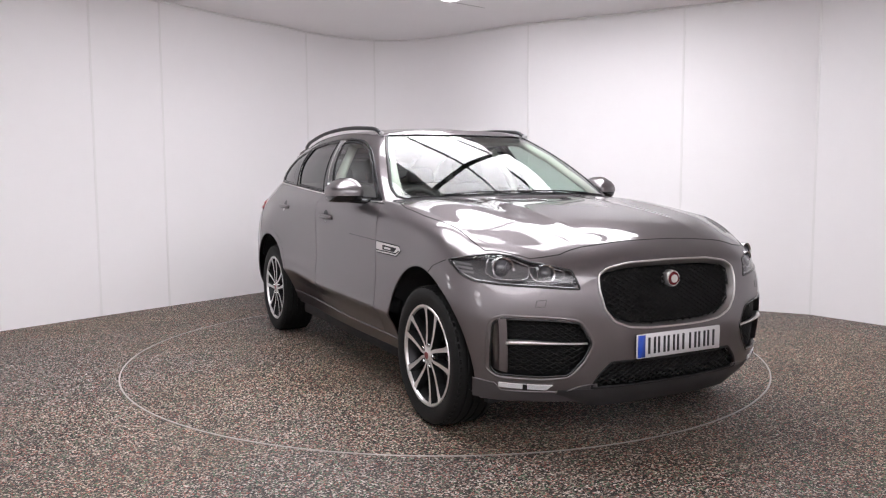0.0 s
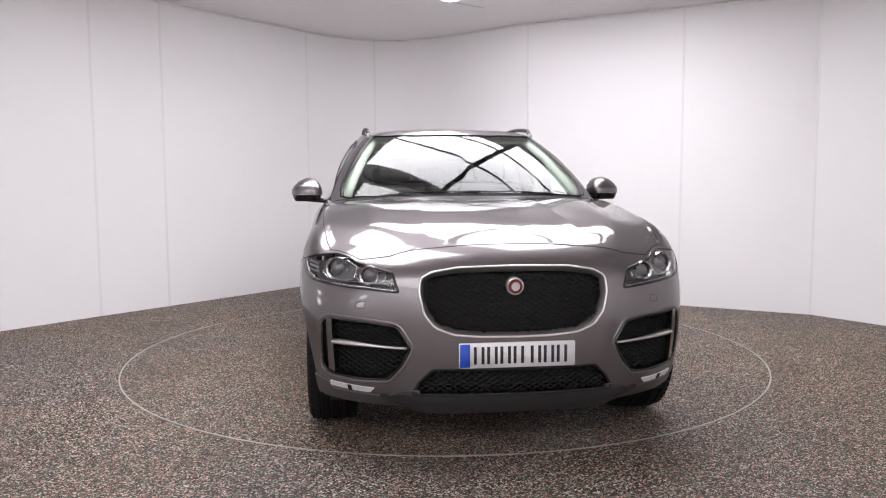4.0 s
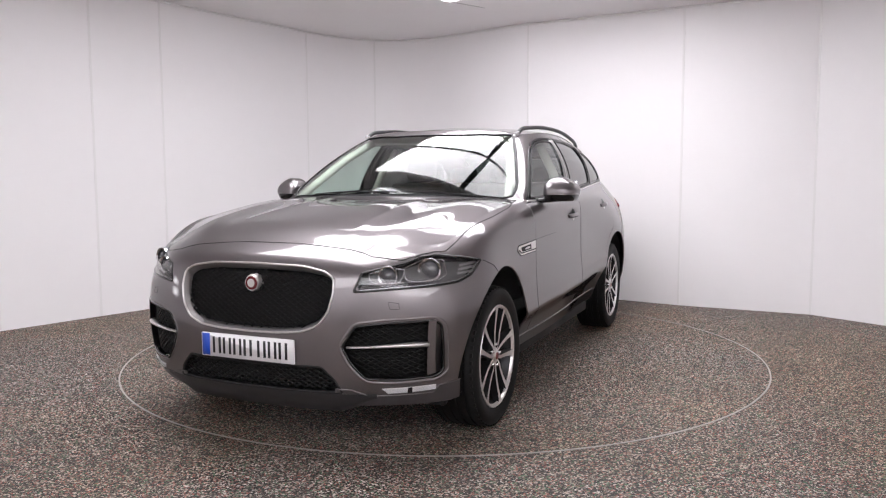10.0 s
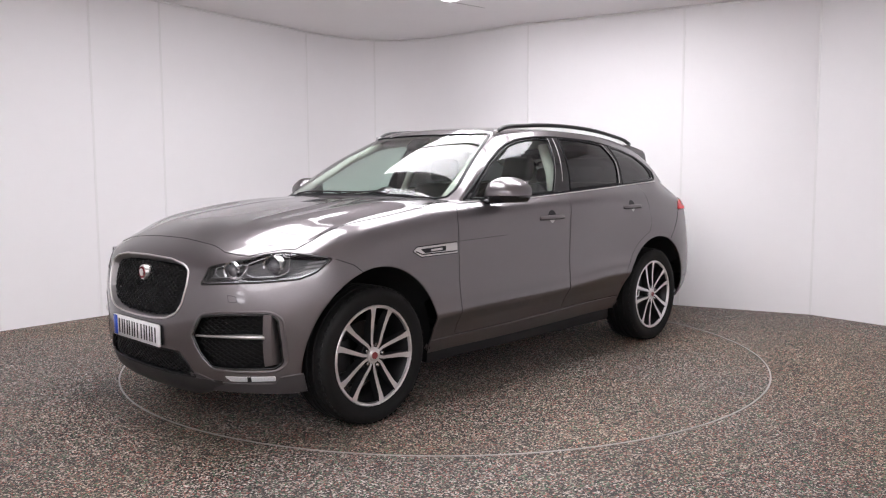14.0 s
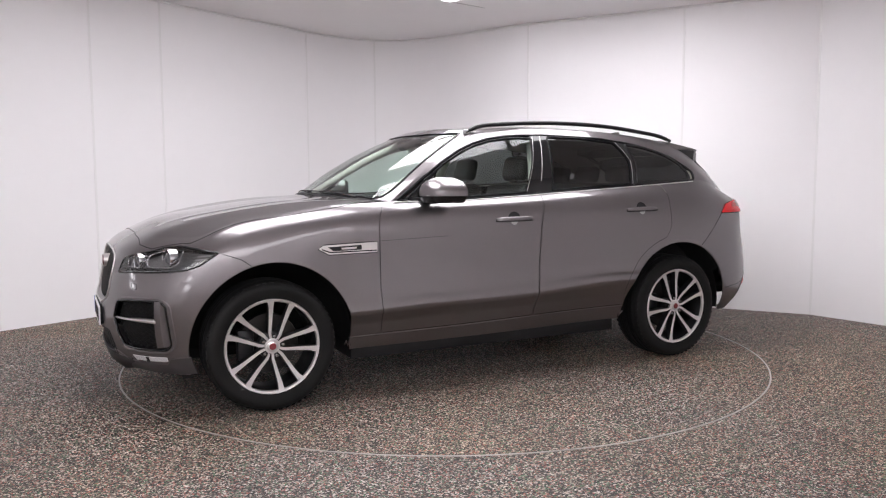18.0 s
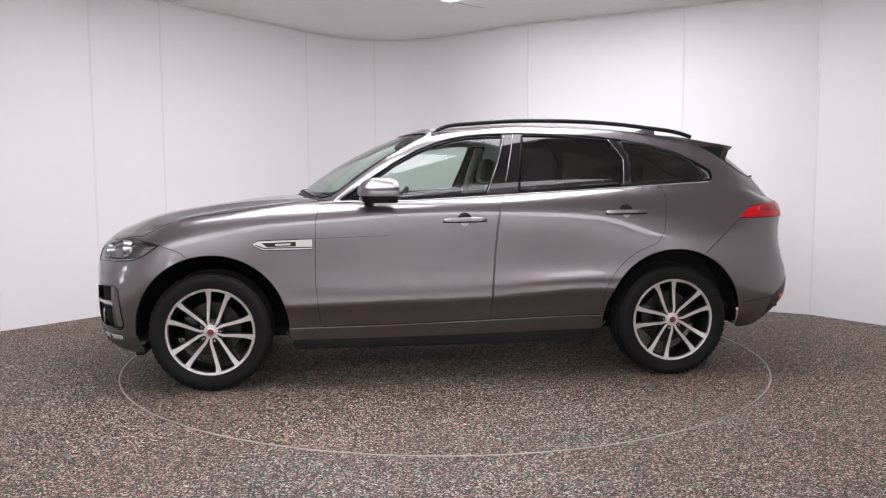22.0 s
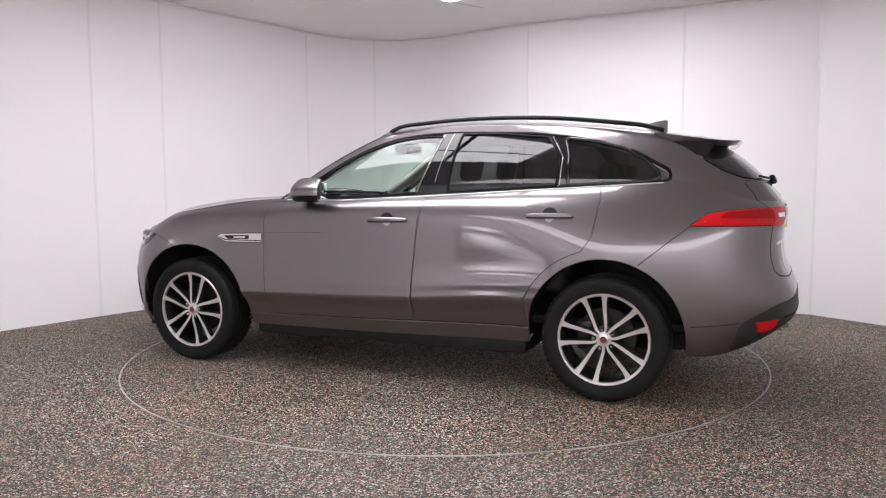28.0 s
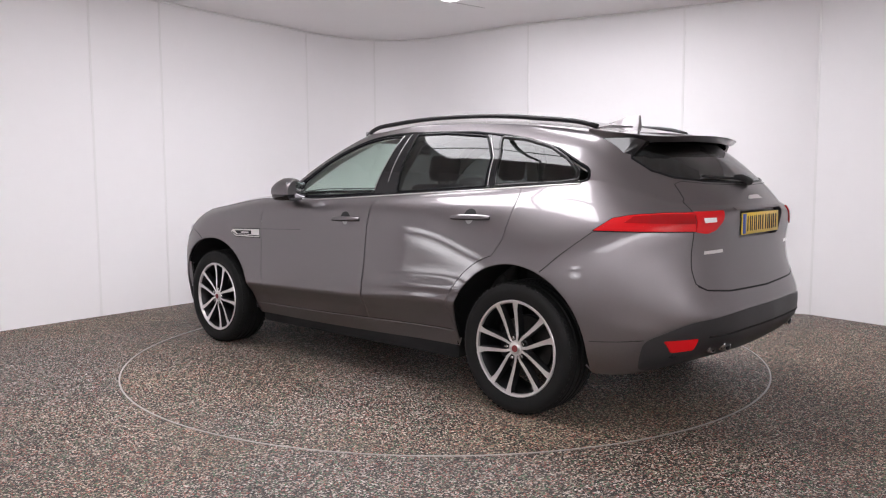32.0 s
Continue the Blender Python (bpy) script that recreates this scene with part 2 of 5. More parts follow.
PLAN = [(-4.6, -8.2), (-4.75, -5.0), (-4.65, -2.2), (-4.3, -0.15), (-3.74, 0.75), (-3.20, 1.47), (-2.76, 2.03), (-2.07, 2.93), (-1.60, 3.55), (-1.25, 3.88),
        (-0.85, 4.05), (-0.42, 4.02), (-0.05, 3.80), (0.35, 3.42), (0.92, 2.90), (1.87, 2.28), (2.32, 1.95), (2.79, 1.70), (3.37, 1.39),
        (3.76, 0.83), (4.3, -0.1), (4.65, -2.2), (4.75, -5.0), (4.6, -8.2)]
JOINTS = (4, 5, 6, 8, 10, 14, 16, 18, 20)


def wall_strip(pts, lift=0.0):
    """An upright wall with thickness along a plan line, its top on the ceiling."""
    bm = bmesh.new()
    n = len(pts)
    rows = []
    for i, (x, y) in enumerate(pts):
        a, b = Vector(pts[max(i - 1, 0)]), Vector(pts[min(i + 1, n - 1)])
        d = (b - a).normalized()
        out = Vector((-d.y, d.x)) * 0.12
        top = ceil_z(x) + 0.02
        rows.append([bm.verts.new(v) for v in ((x, y, lift), (x, y, top), (x + out.x, y + out.y, top), (x + out.x, y + out.y, lift))])
    for a, b in zip(rows, rows[1:]):
        for k in range(4):
            bm.faces.new((a[k], a[(k + 1) % 4], b[(k + 1) % 4], b[k]))
    bm.faces.new(rows[0])
    bm.faces.new(rows[-1][::-1])
    bmesh.ops.recalc_face_normals(bm, faces=bm.faces)
    return soften(bm, 50)


def fine(pts, n):
    return [tuple(p) for p in smooth_curve(pts, n)]


def flat_sheet(name, pts, z, thick, material, slope=False):
    bm = bmesh.new()
    lo = [bm.verts.new((x, y, ceil_z(x) if slope else z)) for x, y in pts]
    hi = [bm.verts.new((v.co.x, v.co.y, v.co.z + thick)) for v in lo]
    bm.faces.new(lo[::-1])
    bm.faces.new(hi)
    for i in range(len(lo)):
        j = (i + 1) % len(lo)
        bm.faces.new((lo[i], lo[j], hi[j], hi[i]))
    bmesh.ops.recalc_face_normals(bm, faces=bm.faces)
    return part(name, bm, material, None, "", False)


def room():
    left = PLAN[:9]
    corner = fine(PLAN[8:15], 40)
    right = PLAN[14:19]
    for name, pts in (("wall_west", left), ("wall_north", corner), ("wall_east", right), ("wall_east_return", PLAN[18:])):
        ob = part(name, wall_strip(pts), WALL, None)
        tagged(ob, "smooth white curved studio wall panels", "wall", kind="structure")
    ob = part("wall_south", box((9.6, 0.12, 3.0), (0, -8.24, 1.5)), WALL, None)
    tagged(ob, "white wall behind the camera", "wall", kind="structure")
    outline = PLAN[:9] + corner[1:-1] + PLAN[14:]
    ob = flat_sheet("ceiling", [(x * 1.03, y * 1.03) for x, y in outline], 0, 0.1, CEIL, True)
    tagged(ob, "smooth off-white painted studio ceiling", "ceiling", kind="structure")
    # floor round the turntable
    bm = bmesh.new()
    steps = 160
    inner = [bm.verts.new((2.2435 * math.cos(k * math.tau / steps), 2.2435 * math.sin(k * math.tau / steps), 0)) for k in range(steps)]
    outer = [bm.verts.new((11 * math.cos(k * math.tau / steps), 11 * math.sin(k * math.tau / steps), 0)) for k in range(steps)]
    for k in range(steps):
        j = (k + 1) % steps
        bm.faces.new((inner[k], outer[k], outer[j], inner[j]))
    low = [bm.verts.new((v.co.x, v.co.y, -0.05)) for v in inner]
    for k in range(steps):
        j = (k + 1) % steps
        bm.faces.new((inner[j], low[j], low[k], inner[k]))
    ob = part("floor", bm, FLOOR, None, "", False)
    tagged(ob, "speckled dark stone-chip studio floor", "floor", kind="structure")
    # raised joint covers between the wall panels
    for i in JOINTS:
        x, y = PLAN[i]
        d = (Vector(PLAN[i + 1]) - Vector(PLAN[i - 1])).normalized()
        turn = Matrix.Rotation(math.atan2(d.y, d.x), 4, "Z")
        top = ceil_z(x)
        ob = part("trim", box((0.022, 0.008, top - 0.01), (x, y, top / 2), 0.002, 1, turn), TRIM, None)
        tagged(ob, "thin white joint strip between wall panels", "trim", kind="structure")
    # ceiling coving line
    rail = [(x, y, ceil_z(x) - 0.012) for x, y in fine(PLAN[3:9], 30)[:-1] + corner + PLAN[15:20]]
    ob = part("trim", tube(rail, 0.012, seg=6), TRIM, None)
    tagged(ob, "slim white trim where wall meets ceiling", "trim", kind="structure")
    seam = part("trim", box((0.36, 0.008, 0.003), (0.27, 2.06, ceil_z(0.27) - 0.0025), 0, 1, Matrix.Rotation(radians(39), 4, "Z")), grain(mat("ceiling_crack", (0.42, 0.40, 0.40), 0.8), 50, 0.9, 1.1), None)
    tagged(seam, "open joint line in the ceiling", "trim", kind="structure")


def turntable():
    """A round disc set in the floor, with a thin worn metal edge."""
    t = tagged(new("turntable"), "round flush turntable with a thin metal edge", "turntable")
    bm = bmesh.new()
    steps = 160
    ring = [bm.verts.new((2.232 * math.cos(k * math.tau / steps), 2.232 * math.sin(k * math.tau / steps), 0.0)) for k in range(steps)]
    low = [bm.verts.new((v.co.x, v.co.y, -0.05)) for v in ring]
    bm.faces.new(ring)
    bm.faces.new(low[::-1])
    for k in range(steps):
        j = (k + 1) % steps
        bm.faces.new((ring[k], low[k], low[j], ring[j]))
    part("platform", bm, FLOOR, t, "speckled stone-chip disc", False)
    prof = [(2.2325, 0.0), (2.2325, 0.0025), (2.2425, 0.0025), (2.2425, -0.02)]
    b = lathe(prof, 160)
    bmesh.ops.transform(b, matrix=Matrix.Rotation(radians(90), 4, "X"), verts=b.verts)
    part("edge_ring", b, RING, t, "thin worn metal ring")
    return t


def light_bank():
    """Bright ceiling panels set cornerwise over the car: two fields parted by a thick dark bar, thin bars across. An
    added fill field lies unseen behind the camera.
    """
    e1, e2 = Vector((math.cos(radians(-45)), math.sin(radians(-45)))), Vector((math.cos(radians(45)), math.sin(radians(45))))
    bank = tagged(new("ceiling_light"), "large bright ceiling light of panels parted by dark bars", "ceiling light")

    def slab(corners, drop, thick):
        bm = bmesh.new()
        top, low = [], []
        for a, c in corners:
            q = e1 * a + e2 * c
            z = ceil_z(q.x) - drop
            top.append(bm.verts.new((q.x, q.y, z)))
            low.append(bm.verts.new((q.x, q.y, z - thick)))
        bm.faces.new(top)
        bm.faces.new(low[::-1])
        for i in range(len(top)):
            j = (i + 1) % len(top)
            bm.faces.new((top[i], low[i], low[j], top[j]))
        bmesh.ops.recalc_face_normals(bm, faces=bm.faces)
        return bm

    def split(c):
        return .34 - .36 * c

    rows = ((-.39, .415), (.47, 1.125), (1.18, 1.62))
    for lo, hi in rows:
        end = min(hi, 1.33)
        part("diffuser", slab([(-1.24, lo), (split(lo) - .046, lo), (split(end) - .046, end), (-1.24, end)], .004, .022), PANEL, bank, "bright diffuser")
        part("diffuser", slab([(split(lo) + .046, lo), (1.36, lo), (1.36, hi), (split(hi) + .046, hi)], .004, .022), PANEL, bank, "bright diffuser")
    # the second field, nearer the camera
    for lo, hi in ((-2.30, -1.615), (-1.56, -.87)):
        for a, b in ((-.80, .345), (.40, 1.24)):
            part("diffuser", slab([(a, lo), (b, lo), (b, hi), (a, hi)], .004, .022), PANEL, bank, "bright diffuser")
    part("thick_bar", slab([(.346, -2.30), (.399, -2.30), (.399, -.87), (.346, -.87)], .004, .027), FRAME_DARK, bank, "thick dark bar")
    part("thin_bar", slab([(-.80, -1.614), (1.24, -1.614), (1.24, -1.561), (-.80, -1.561)], .004, .024), FRAME_DARK, bank, "thin dark bar")
    # unseen fill light added behind the camera: a broad, dimmer field, two rows of panels
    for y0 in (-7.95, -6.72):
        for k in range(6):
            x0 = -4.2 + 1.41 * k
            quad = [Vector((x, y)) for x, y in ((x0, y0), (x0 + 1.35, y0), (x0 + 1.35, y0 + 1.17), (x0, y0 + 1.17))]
            part("diffuser", slab([(q.dot(e1), q.dot(e2)) for q in quad], .004, .022), FILL_PANEL, bank, "bright diffuser")
    for c in (.4425, 1.1525):
        part("thin_bar", slab([(-1.24, c - .026), (1.36, c - .026), (1.36, c + .026), (-1.24, c + .026)], .004, .024), FRAME_DARK, bank, "thin dark bar")
    part("thick_bar", slab([(split(-.39) - .045, -.39), (split(-.39) + .045, -.39), (split(1.6) + .045, 1.6), (split(1.6) - .045, 1.6)], .004, .027), FRAME_DARK, bank, "thick dark bar")
    return bank


def soft_lamp(x, y, face, low):
    """An upright soft light of two cells on a stand, outside the picture, that shines on the car's flank."""
    s = tagged(new("studio_lamp"), "upright studio lamp with two soft cells", "studio lamp", group="studio lamps")
    s.matrix_basis = pose(x, y, 0, 0, 0, face)
    for z, h in ((low + .17, .34), (low + .53, .28)):
        part("diffuser", box((.46, .03, h), (0, 0, z), .004), STRIP, s, "bright square diffuser")
    part("housing", box((.52, .08, .74), (0, -.055, low + .335), .02), FRAME_DARK, s, "dark lamp housing")
    part("pole", tube([(0, -.06, .02), (0, -.06, low + .05)], .02), FRAME_DARK, s, "dark pole")
    part("base_plate", box((.40, .40, .03), (0, -.08, .015), .01), FRAME_DARK, s, "dark base plate")
    return s


room()
soft_lamp(-2.15, -3.75, -33, .66)
soft_lamp(-4.25, -1.52, -92, .55)
TABLE = turntable()
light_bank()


# ---- the car's body surface, in the car's own space: x forward, y to its left, z up, origin on the ground between the axles ----
# waterlines from the front centre round the side to the rear centre
W0 = [(2.17, 0, 0.235), (2.16, 0.25, 0.235), (2.13, 0.45, 0.235), (2.07, 0.6, 0.235), (1.98, 0.74, 0.235), (1.9, 0.82, 0.235), (1.81, 0.885, 0.24), (1.44, 0.9, 0.265), (1, 0.842, 0.28), (0.7, 0.842, 0.282), (-0.3, 0.842, 0.29), (-1, 0.848, 0.3), (-1.44, 0.9, 0.3), (-1.85, 0.885, 0.295), (-2.04, 0.82, 0.3), (-2.16, 0.72, 0.33), (-2.26, 0.56, 0.36), (-2.32, 0.3, 0.37), (-2.335, 0, 0.37)]
W1 = [(2.235, 0, 0.31), (2.225, 0.25, 0.31), (2.185, 0.45, 0.31), (2.12, 0.61, 0.31), (2.03, 0.754, 0.315), (1.93, 0.849, 0.32), (1.8, 0.919, 0.33), (1.44, 0.95, 0.36), (1, 0.882, 0.368), (0.7, 0.882, 0.37), (-0.3, 0.883, 0.387), (-1, 0.89, 0.398), (-1.44, 0.955, 0.4), (-1.85, 0.935, 0.39), (-2.09, 0.86, 0.395), (-2.23, 0.75, 0.41), (-2.345, 0.58, 0.43), (-2.41, 0.3, 0.435), (-2.423, 0, 0.435)]
W2 = [(2.25, 0, 0.42), (2.24, 0.25, 0.42), (2.2, 0.45, 0.42), (2.14, 0.62, 0.42), (2.05, 0.764, 0.42), (1.95, 0.859, 0.425), (1.8, 0.939, 0.43), (1.44, 0.965, 0.45), (1, 0.912, 0.438), (0.7, 0.914, 0.445), (-0.3, 0.916, 0.462), (-1, 0.924, 0.483), (-1.44, 0.97, 0.48), (-1.85, 0.95, 0.48), (-2.12, 0.87, 0.49), (-2.265, 0.76, 0.5), (-2.385, 0.59, 0.5), (-2.445, 0.3, 0.5), (-2.458, 0, 0.5)]
W2B = [(2.254, 0, 0.49), (2.244, 0.25, 0.49), (2.204, 0.45, 0.49), (2.144, 0.62, 0.49), (2.057, 0.764, 0.49), (1.96, 0.862, 0.49), (1.8, 0.946, 0.5), (1.44, 0.968, 0.515), (1, 0.957, 0.505), (0.7, 0.961, 0.513), (-0.3, 0.963, 0.537), (-1, 0.97, 0.568), (-1.44, 0.977, 0.535), (-1.85, 0.955, 0.535), (-2.122, 0.874, 0.545), (-2.27, 0.764, 0.55), (-2.387, 0.597, 0.555), (-2.445, 0.3, 0.555), (-2.458, 0, 0.555)]
W3 = [(2.255, 0, 0.56), (2.245, 0.25, 0.56), (2.205, 0.45, 0.56), (2.145, 0.62, 0.56), (2.06, 0.764, 0.56), (1.965, 0.864, 0.56), (1.8, 0.949, 0.565), (1.44, 0.97, 0.57), (1, 0.953, 0.555), (0.7, 0.956, 0.562), (-0.3, 0.958, 0.587), (-1, 0.966, 0.618), (-1.44, 0.98, 0.58), (-1.85, 0.957, 0.58), (-2.12, 0.875, 0.59), (-2.27, 0.765, 0.6), (-2.385, 0.6, 0.61), (-2.44, 0.3, 0.615), (-2.453, 0, 0.615)]
W4 = [(2.24, 0, 0.7), (2.232, 0.25, 0.7), (2.2, 0.45, 0.7), (2.14, 0.62, 0.7), (2.055, 0.764, 0.7), (1.955, 0.864, 0.7), (1.8, 0.949, 0.71), (1.44, 0.968, 0.72), (1, 0.947, 0.71), (0.7, 0.947, 0.7), (-0.3, 0.947, 0.7), (-1, 0.957, 0.71), (-1.44, 0.98, 0.73), (-1.85, 0.955, 0.73), (-2.11, 0.875, 0.74), (-2.242, 0.77, 0.74), (-2.338, 0.6, 0.745), (-2.385, 0.3, 0.745), (-2.395, 0, 0.745)]
W5 = [(2.215, 0, 0.8), (2.207, 0.25, 0.8), (2.18, 0.45, 0.8), (2.12, 0.62, 0.8), (2.02, 0.764, 0.8), (1.92, 0.859, 0.81), (1.77, 0.939, 0.84), (1.44, 0.96, 0.87), (1, 0.944, 0.88), (0.7, 0.94, 0.88), (-0.3, 0.938, 0.885), (-1, 0.946, 0.89), (-1.44, 0.96, 0.9), (-1.85, 0.935, 0.9), (-2.1, 0.86, 0.9), (-2.222, 0.76, 0.9), (-2.313, 0.6, 0.9), (-2.36, 0.3, 0.9), (-2.37, 0, 0.9)]
W6 = [(2.185, 0, 0.868), (2.178, 0.25, 0.868), (2.15, 0.45, 0.868), (2.085, 0.62, 0.868), (1.98, 0.754, 0.872), (1.88, 0.844, 0.88), (1.74, 0.909, 0.93), (1.44, 0.925, 1), (1, 0.93, 1.02), (0.7, 0.93, 1.02), (-0.3, 0.93, 1.03), (-1, 0.925, 1.04), (-1.44, 0.908, 1.05), (-1.85, 0.882, 1.04), (-2.11, 0.83, 1.02), (-2.227, 0.745, 1.01), (-2.323, 0.6, 1), (-2.37, 0.3, 1), (-2.38, 0, 1)]
W7 = [(2.14, 0, 0.915), (2.133, 0.25, 0.915), (2.1, 0.45, 0.914), (2.03, 0.61, 0.914), (1.93, 0.74, 0.917), (1.83, 0.82, 0.93), (1.7, 0.865, 0.985), (1.44, 0.875, 1.045), (1, 0.89, 1.085), (0.7, 0.9, 1.09), (-0.3, 0.905, 1.11), (-1, 0.885, 1.135), (-1.44, 0.855, 1.15), (-1.85, 0.818, 1.14), (-2.1, 0.775, 1.1), (-2.217, 0.71, 1.085), (-2.323, 0.58, 1.075), (-2.38, 0.3, 1.075), (-2.39, 0, 1.075)]
W8 = [(2.06, 0, 0.962), (2.05, 0.25, 0.96), (2.02, 0.45, 0.957), (1.955, 0.6, 0.954), (1.865, 0.715, 0.955), (1.78, 0.785, 0.965), (1.66, 0.815, 1.01), (1.44, 0.825, 1.062), (1, 0.835, 1.118), (0.7, 0.835, 1.132), (-0.3, 0.825, 1.168), (-1, 0.8, 1.205), (-1.44, 0.775, 1.23), (-1.8, 0.735, 1.248), (-2.04, 0.68, 1.19), (-2.167, 0.615, 1.15), (-2.288, 0.5, 1.13), (-2.35, 0.27, 1.125), (-2.36, 0, 1.125)]
NOSE, COWL_COL = 5, 9


def mirrored(rows, front=True, back=True):
    """Reflect two columns over the centre line at both ends, for a smooth middle."""
    f = np.array([1, -1, 1.0])
    pre = [rows[:, 2:3] * f, rows[:, 1:2] * f] if front else []
    post = [rows[:, -2:-1] * f, rows[:, -3:-2] * f] if back else []
    return np.concatenate(pre + [rows] + post, axis=1)


def spread(t, marks, per):
    """Sample positions that keep every mark and add 'per' steps between marks in proportion."""
    out, idx = [], []
    for a, b in zip(marks, marks[1:]):
        n = max(2, round((b - a) * per))
        idx.append(len(out))
        out += list(np.linspace(a, b, n, endpoint=False))
    idx.append(len(out))
    return np.array(out + [marks[-1]]), idx


def coons(front, side, back, middle):
    """A patch between four curves: front and back run from the middle outwards, side and middle from front to back."""
    n, m = len(front), len(side)
    u, v = np.linspace(0, 1, n)[None, :, None], np.linspace(0, 1, m)[:, None, None]
    f, b, s, c = front[None], back[None], side[:, None], middle[:, None]
    ruled = (1 - v) * f + v * b + (1 - u) * c + u * s
    bil = (1 - u) * (1 - v) * front[0] + u * (1 - v) * front[-1] + (1 - u) * v * back[0] + u * v * back[-1]
    return ruled - bil


def grid_faces(n, m, base=0, flip=False):
    fs = []
    for i in range(n - 1):
        for j in range(m - 1):
            a = base + i * m + j
            q = (a, a + 1, a + m + 1, a + m)
            fs.append(q[::-1] if flip else q)
    return fs


def body_surface():
    """The whole left half as three patches: lower body, bonnet, cabin with roof."""
    net = np.array([W0, W1, W2, W2B, W3, W4, W5, W6, W7, W8], float)
    # above the door crease the flank runs on smoothly; below it the sill falls in as flat facets
    smooth_net = net.copy()
    for row, y in ((0, .885), (1, .930), (2, .947), (3, .954)):
        smooth_net[row, 8:12, 1] = y
    crisp = mirrored(net)
    ext = mirrored(smooth_net)
    tu = np.concatenate([[0], np.cumsum(np.linalg.norm(np.diff(ext, axis=1), axis=2).mean(0))])
    tv = np.concatenate([[0], np.cumsum(np.linalg.norm(np.diff(net, axis=0), axis=2).mean(1))])
    qu, iu = spread(tu, list(tu[2:-2]), 70)
    qv, _ = spread(tv, list(tv), 60)
    bu, bv = cubic_weights(tu, qu), cubic_weights(tv, qv)
    low = np.einsum("vi,ijc,uj->vuc", bv, ext, bu)
    straight = np.stack([np.interp(qv, tv, row) for row in np.eye(len(tv))], 1)
    facet = np.einsum("vi,ijc,uj->vuc", straight, crisp, bu)
    along = np.clip((1.22 - abs(facet[..., :1])) / .12, 0, 1) * (facet[..., 1:2] > .5)
    below = (qv <= tv[4] + 1e-6)[:, None, None]
    low = np.where(below, low + (facet - low) * along, low)
    top = low[-1]
    patches = [(low, True)]
    # bonnet
    a, b = iu[NOSE], iu[COWL_COL]
    front, side = top[:a + 1], top[a:b + 1]
    cowl = smooth_curve([(.95, 0, 1.162), (.93, .28, 1.160), (.86, .55, 1.151), (.78, .74, 1.138), tuple(top[b])], a + 1)
    mid = smooth_curve([tuple(top[0]), (1.93, 0, 1.018), (1.70, 0, 1.068), (1.45, 0, 1.104), (1.2, 0, 1.129), (1.05, 0, 1.142), (.95, 0, 1.162)], b - a + 1)
    hood = coons(front, side, cowl, mid)
    # two soft ridges that run from the grille to the windscreen
    v, u = np.meshgrid(np.linspace(0, 1, hood.shape[0]), np.linspace(0, 1, hood.shape[1]), indexing="ij")
    hood[:, :, 2] += 0.016 * np.exp(-((u - 0.62 - 0.1 * v) / 0.13) ** 2) * np.sin(np.pi * np.clip(v, 0, 1)) ** 0.8
    crest = np.exp(-np.abs(u - .40 + .04 * v) / .075) - .55 * np.exp(-((u - .40 + .04 * v) / .16) ** 2)
    hood[:, :, 2] += 0.009 * crest * np.sin(np.pi * np.clip(v, 0, 1)) ** 0.6
    patches.append((hood, True))
    # cabin: ring of the base and ring of the roof edge
    base = np.concatenate([cowl[:-1], top[b:]])
    eave = [(.13, 0, 1.602), (.115, .28, 1.598), (.075, .47, 1.586), (.02, .572, 1.568), (-.07, .600, 1.568), (-.35, .618, 1.592), (-.7, .620, 1.595), (-1.1, .605, 1.580),
            (-1.45, .570, 1.550), (-1.70, .525, 1.520), (-1.83, .46, 1.508), (-1.90, .36, 1.506), (-1.93, .18, 1.508), (-1.935, 0, 1.510)]
    knots = [0, .30, .58, .84, .93, 1.4, 1.75, 2.15, 2.5, 2.85, 3.18, 3.42, 3.62, 3.85]
    step = np.concatenate([[0], np.cumsum(np.linalg.norm(np.diff(base, axis=0), axis=1))])
    # match base length to the roof ring by feature: windscreen corner, roof rear corner
    def dist_at(test):
        return step[int(np.argmin([test(p) for p in base]))]
    s_corner = dist_at(lambda p: (p[0] - .70) ** 2 + (p[1] - .835) ** 2)
    s_rear = dist_at(lambda p: (p[0] + 2.05) ** 2 + (p[1] - .68) ** 2)
    e = np.array(eave)
    te = np.concatenate([[0], np.cumsum(np.linalg.norm(np.diff(e, axis=0), axis=1))])
    tq = np.interp(step, [0, s_corner, s_rear, step[-1]], [0, te[3], te[10], te[-1]])
    ring = cubic_weights(te, tq) @ e
    n = 44
    s = np.linspace(0, 1, n)[:, None, None]
    cab = (1 - s) * base[None] + s * ring[None]
    mid_xy = (base + ring) / 2
    out = np.stack([(mid_xy[:, 0] + .75) / 1.9, mid_xy[:, 1] / 0.75, np.full(len(base), .35)], 1)
    out /= np.linalg.norm(out, axis=1)[:, None]
    amount = np.interp(step, [0, s_corner * .7, s_corner, s_corner + .6, s_rear - .6, s_rear, step[-1]], [.055, .05, .038, .045, .045, .028, .04])
    cab = cab + (4 * s * (1 - s)) * (amount[:, None] * out)[None]
    patches.append((cab, True))
    # roof
    i0 = int(np.argmin(abs(step - s_corner)))
    i1 = int(np.argmin(abs(step - s_rear)))
    front, side = ring[:i0 + 1], ring[i0:i1 + 1]
    back = ring[i1:][::-1]
    back = smooth_curve(back, len(front))
    mid = smooth_curve([(.13, 0, 1.602), (-.25, 0, 1.638), (-.7, 0, 1.648), (-1.2, 0, 1.624), (-1.6, 0, 1.570), (-1.935, 0, 1.510)], len(side))
    patches.append((coons(front, side, back, mid), True))
    verts, faces, group = [], [], []
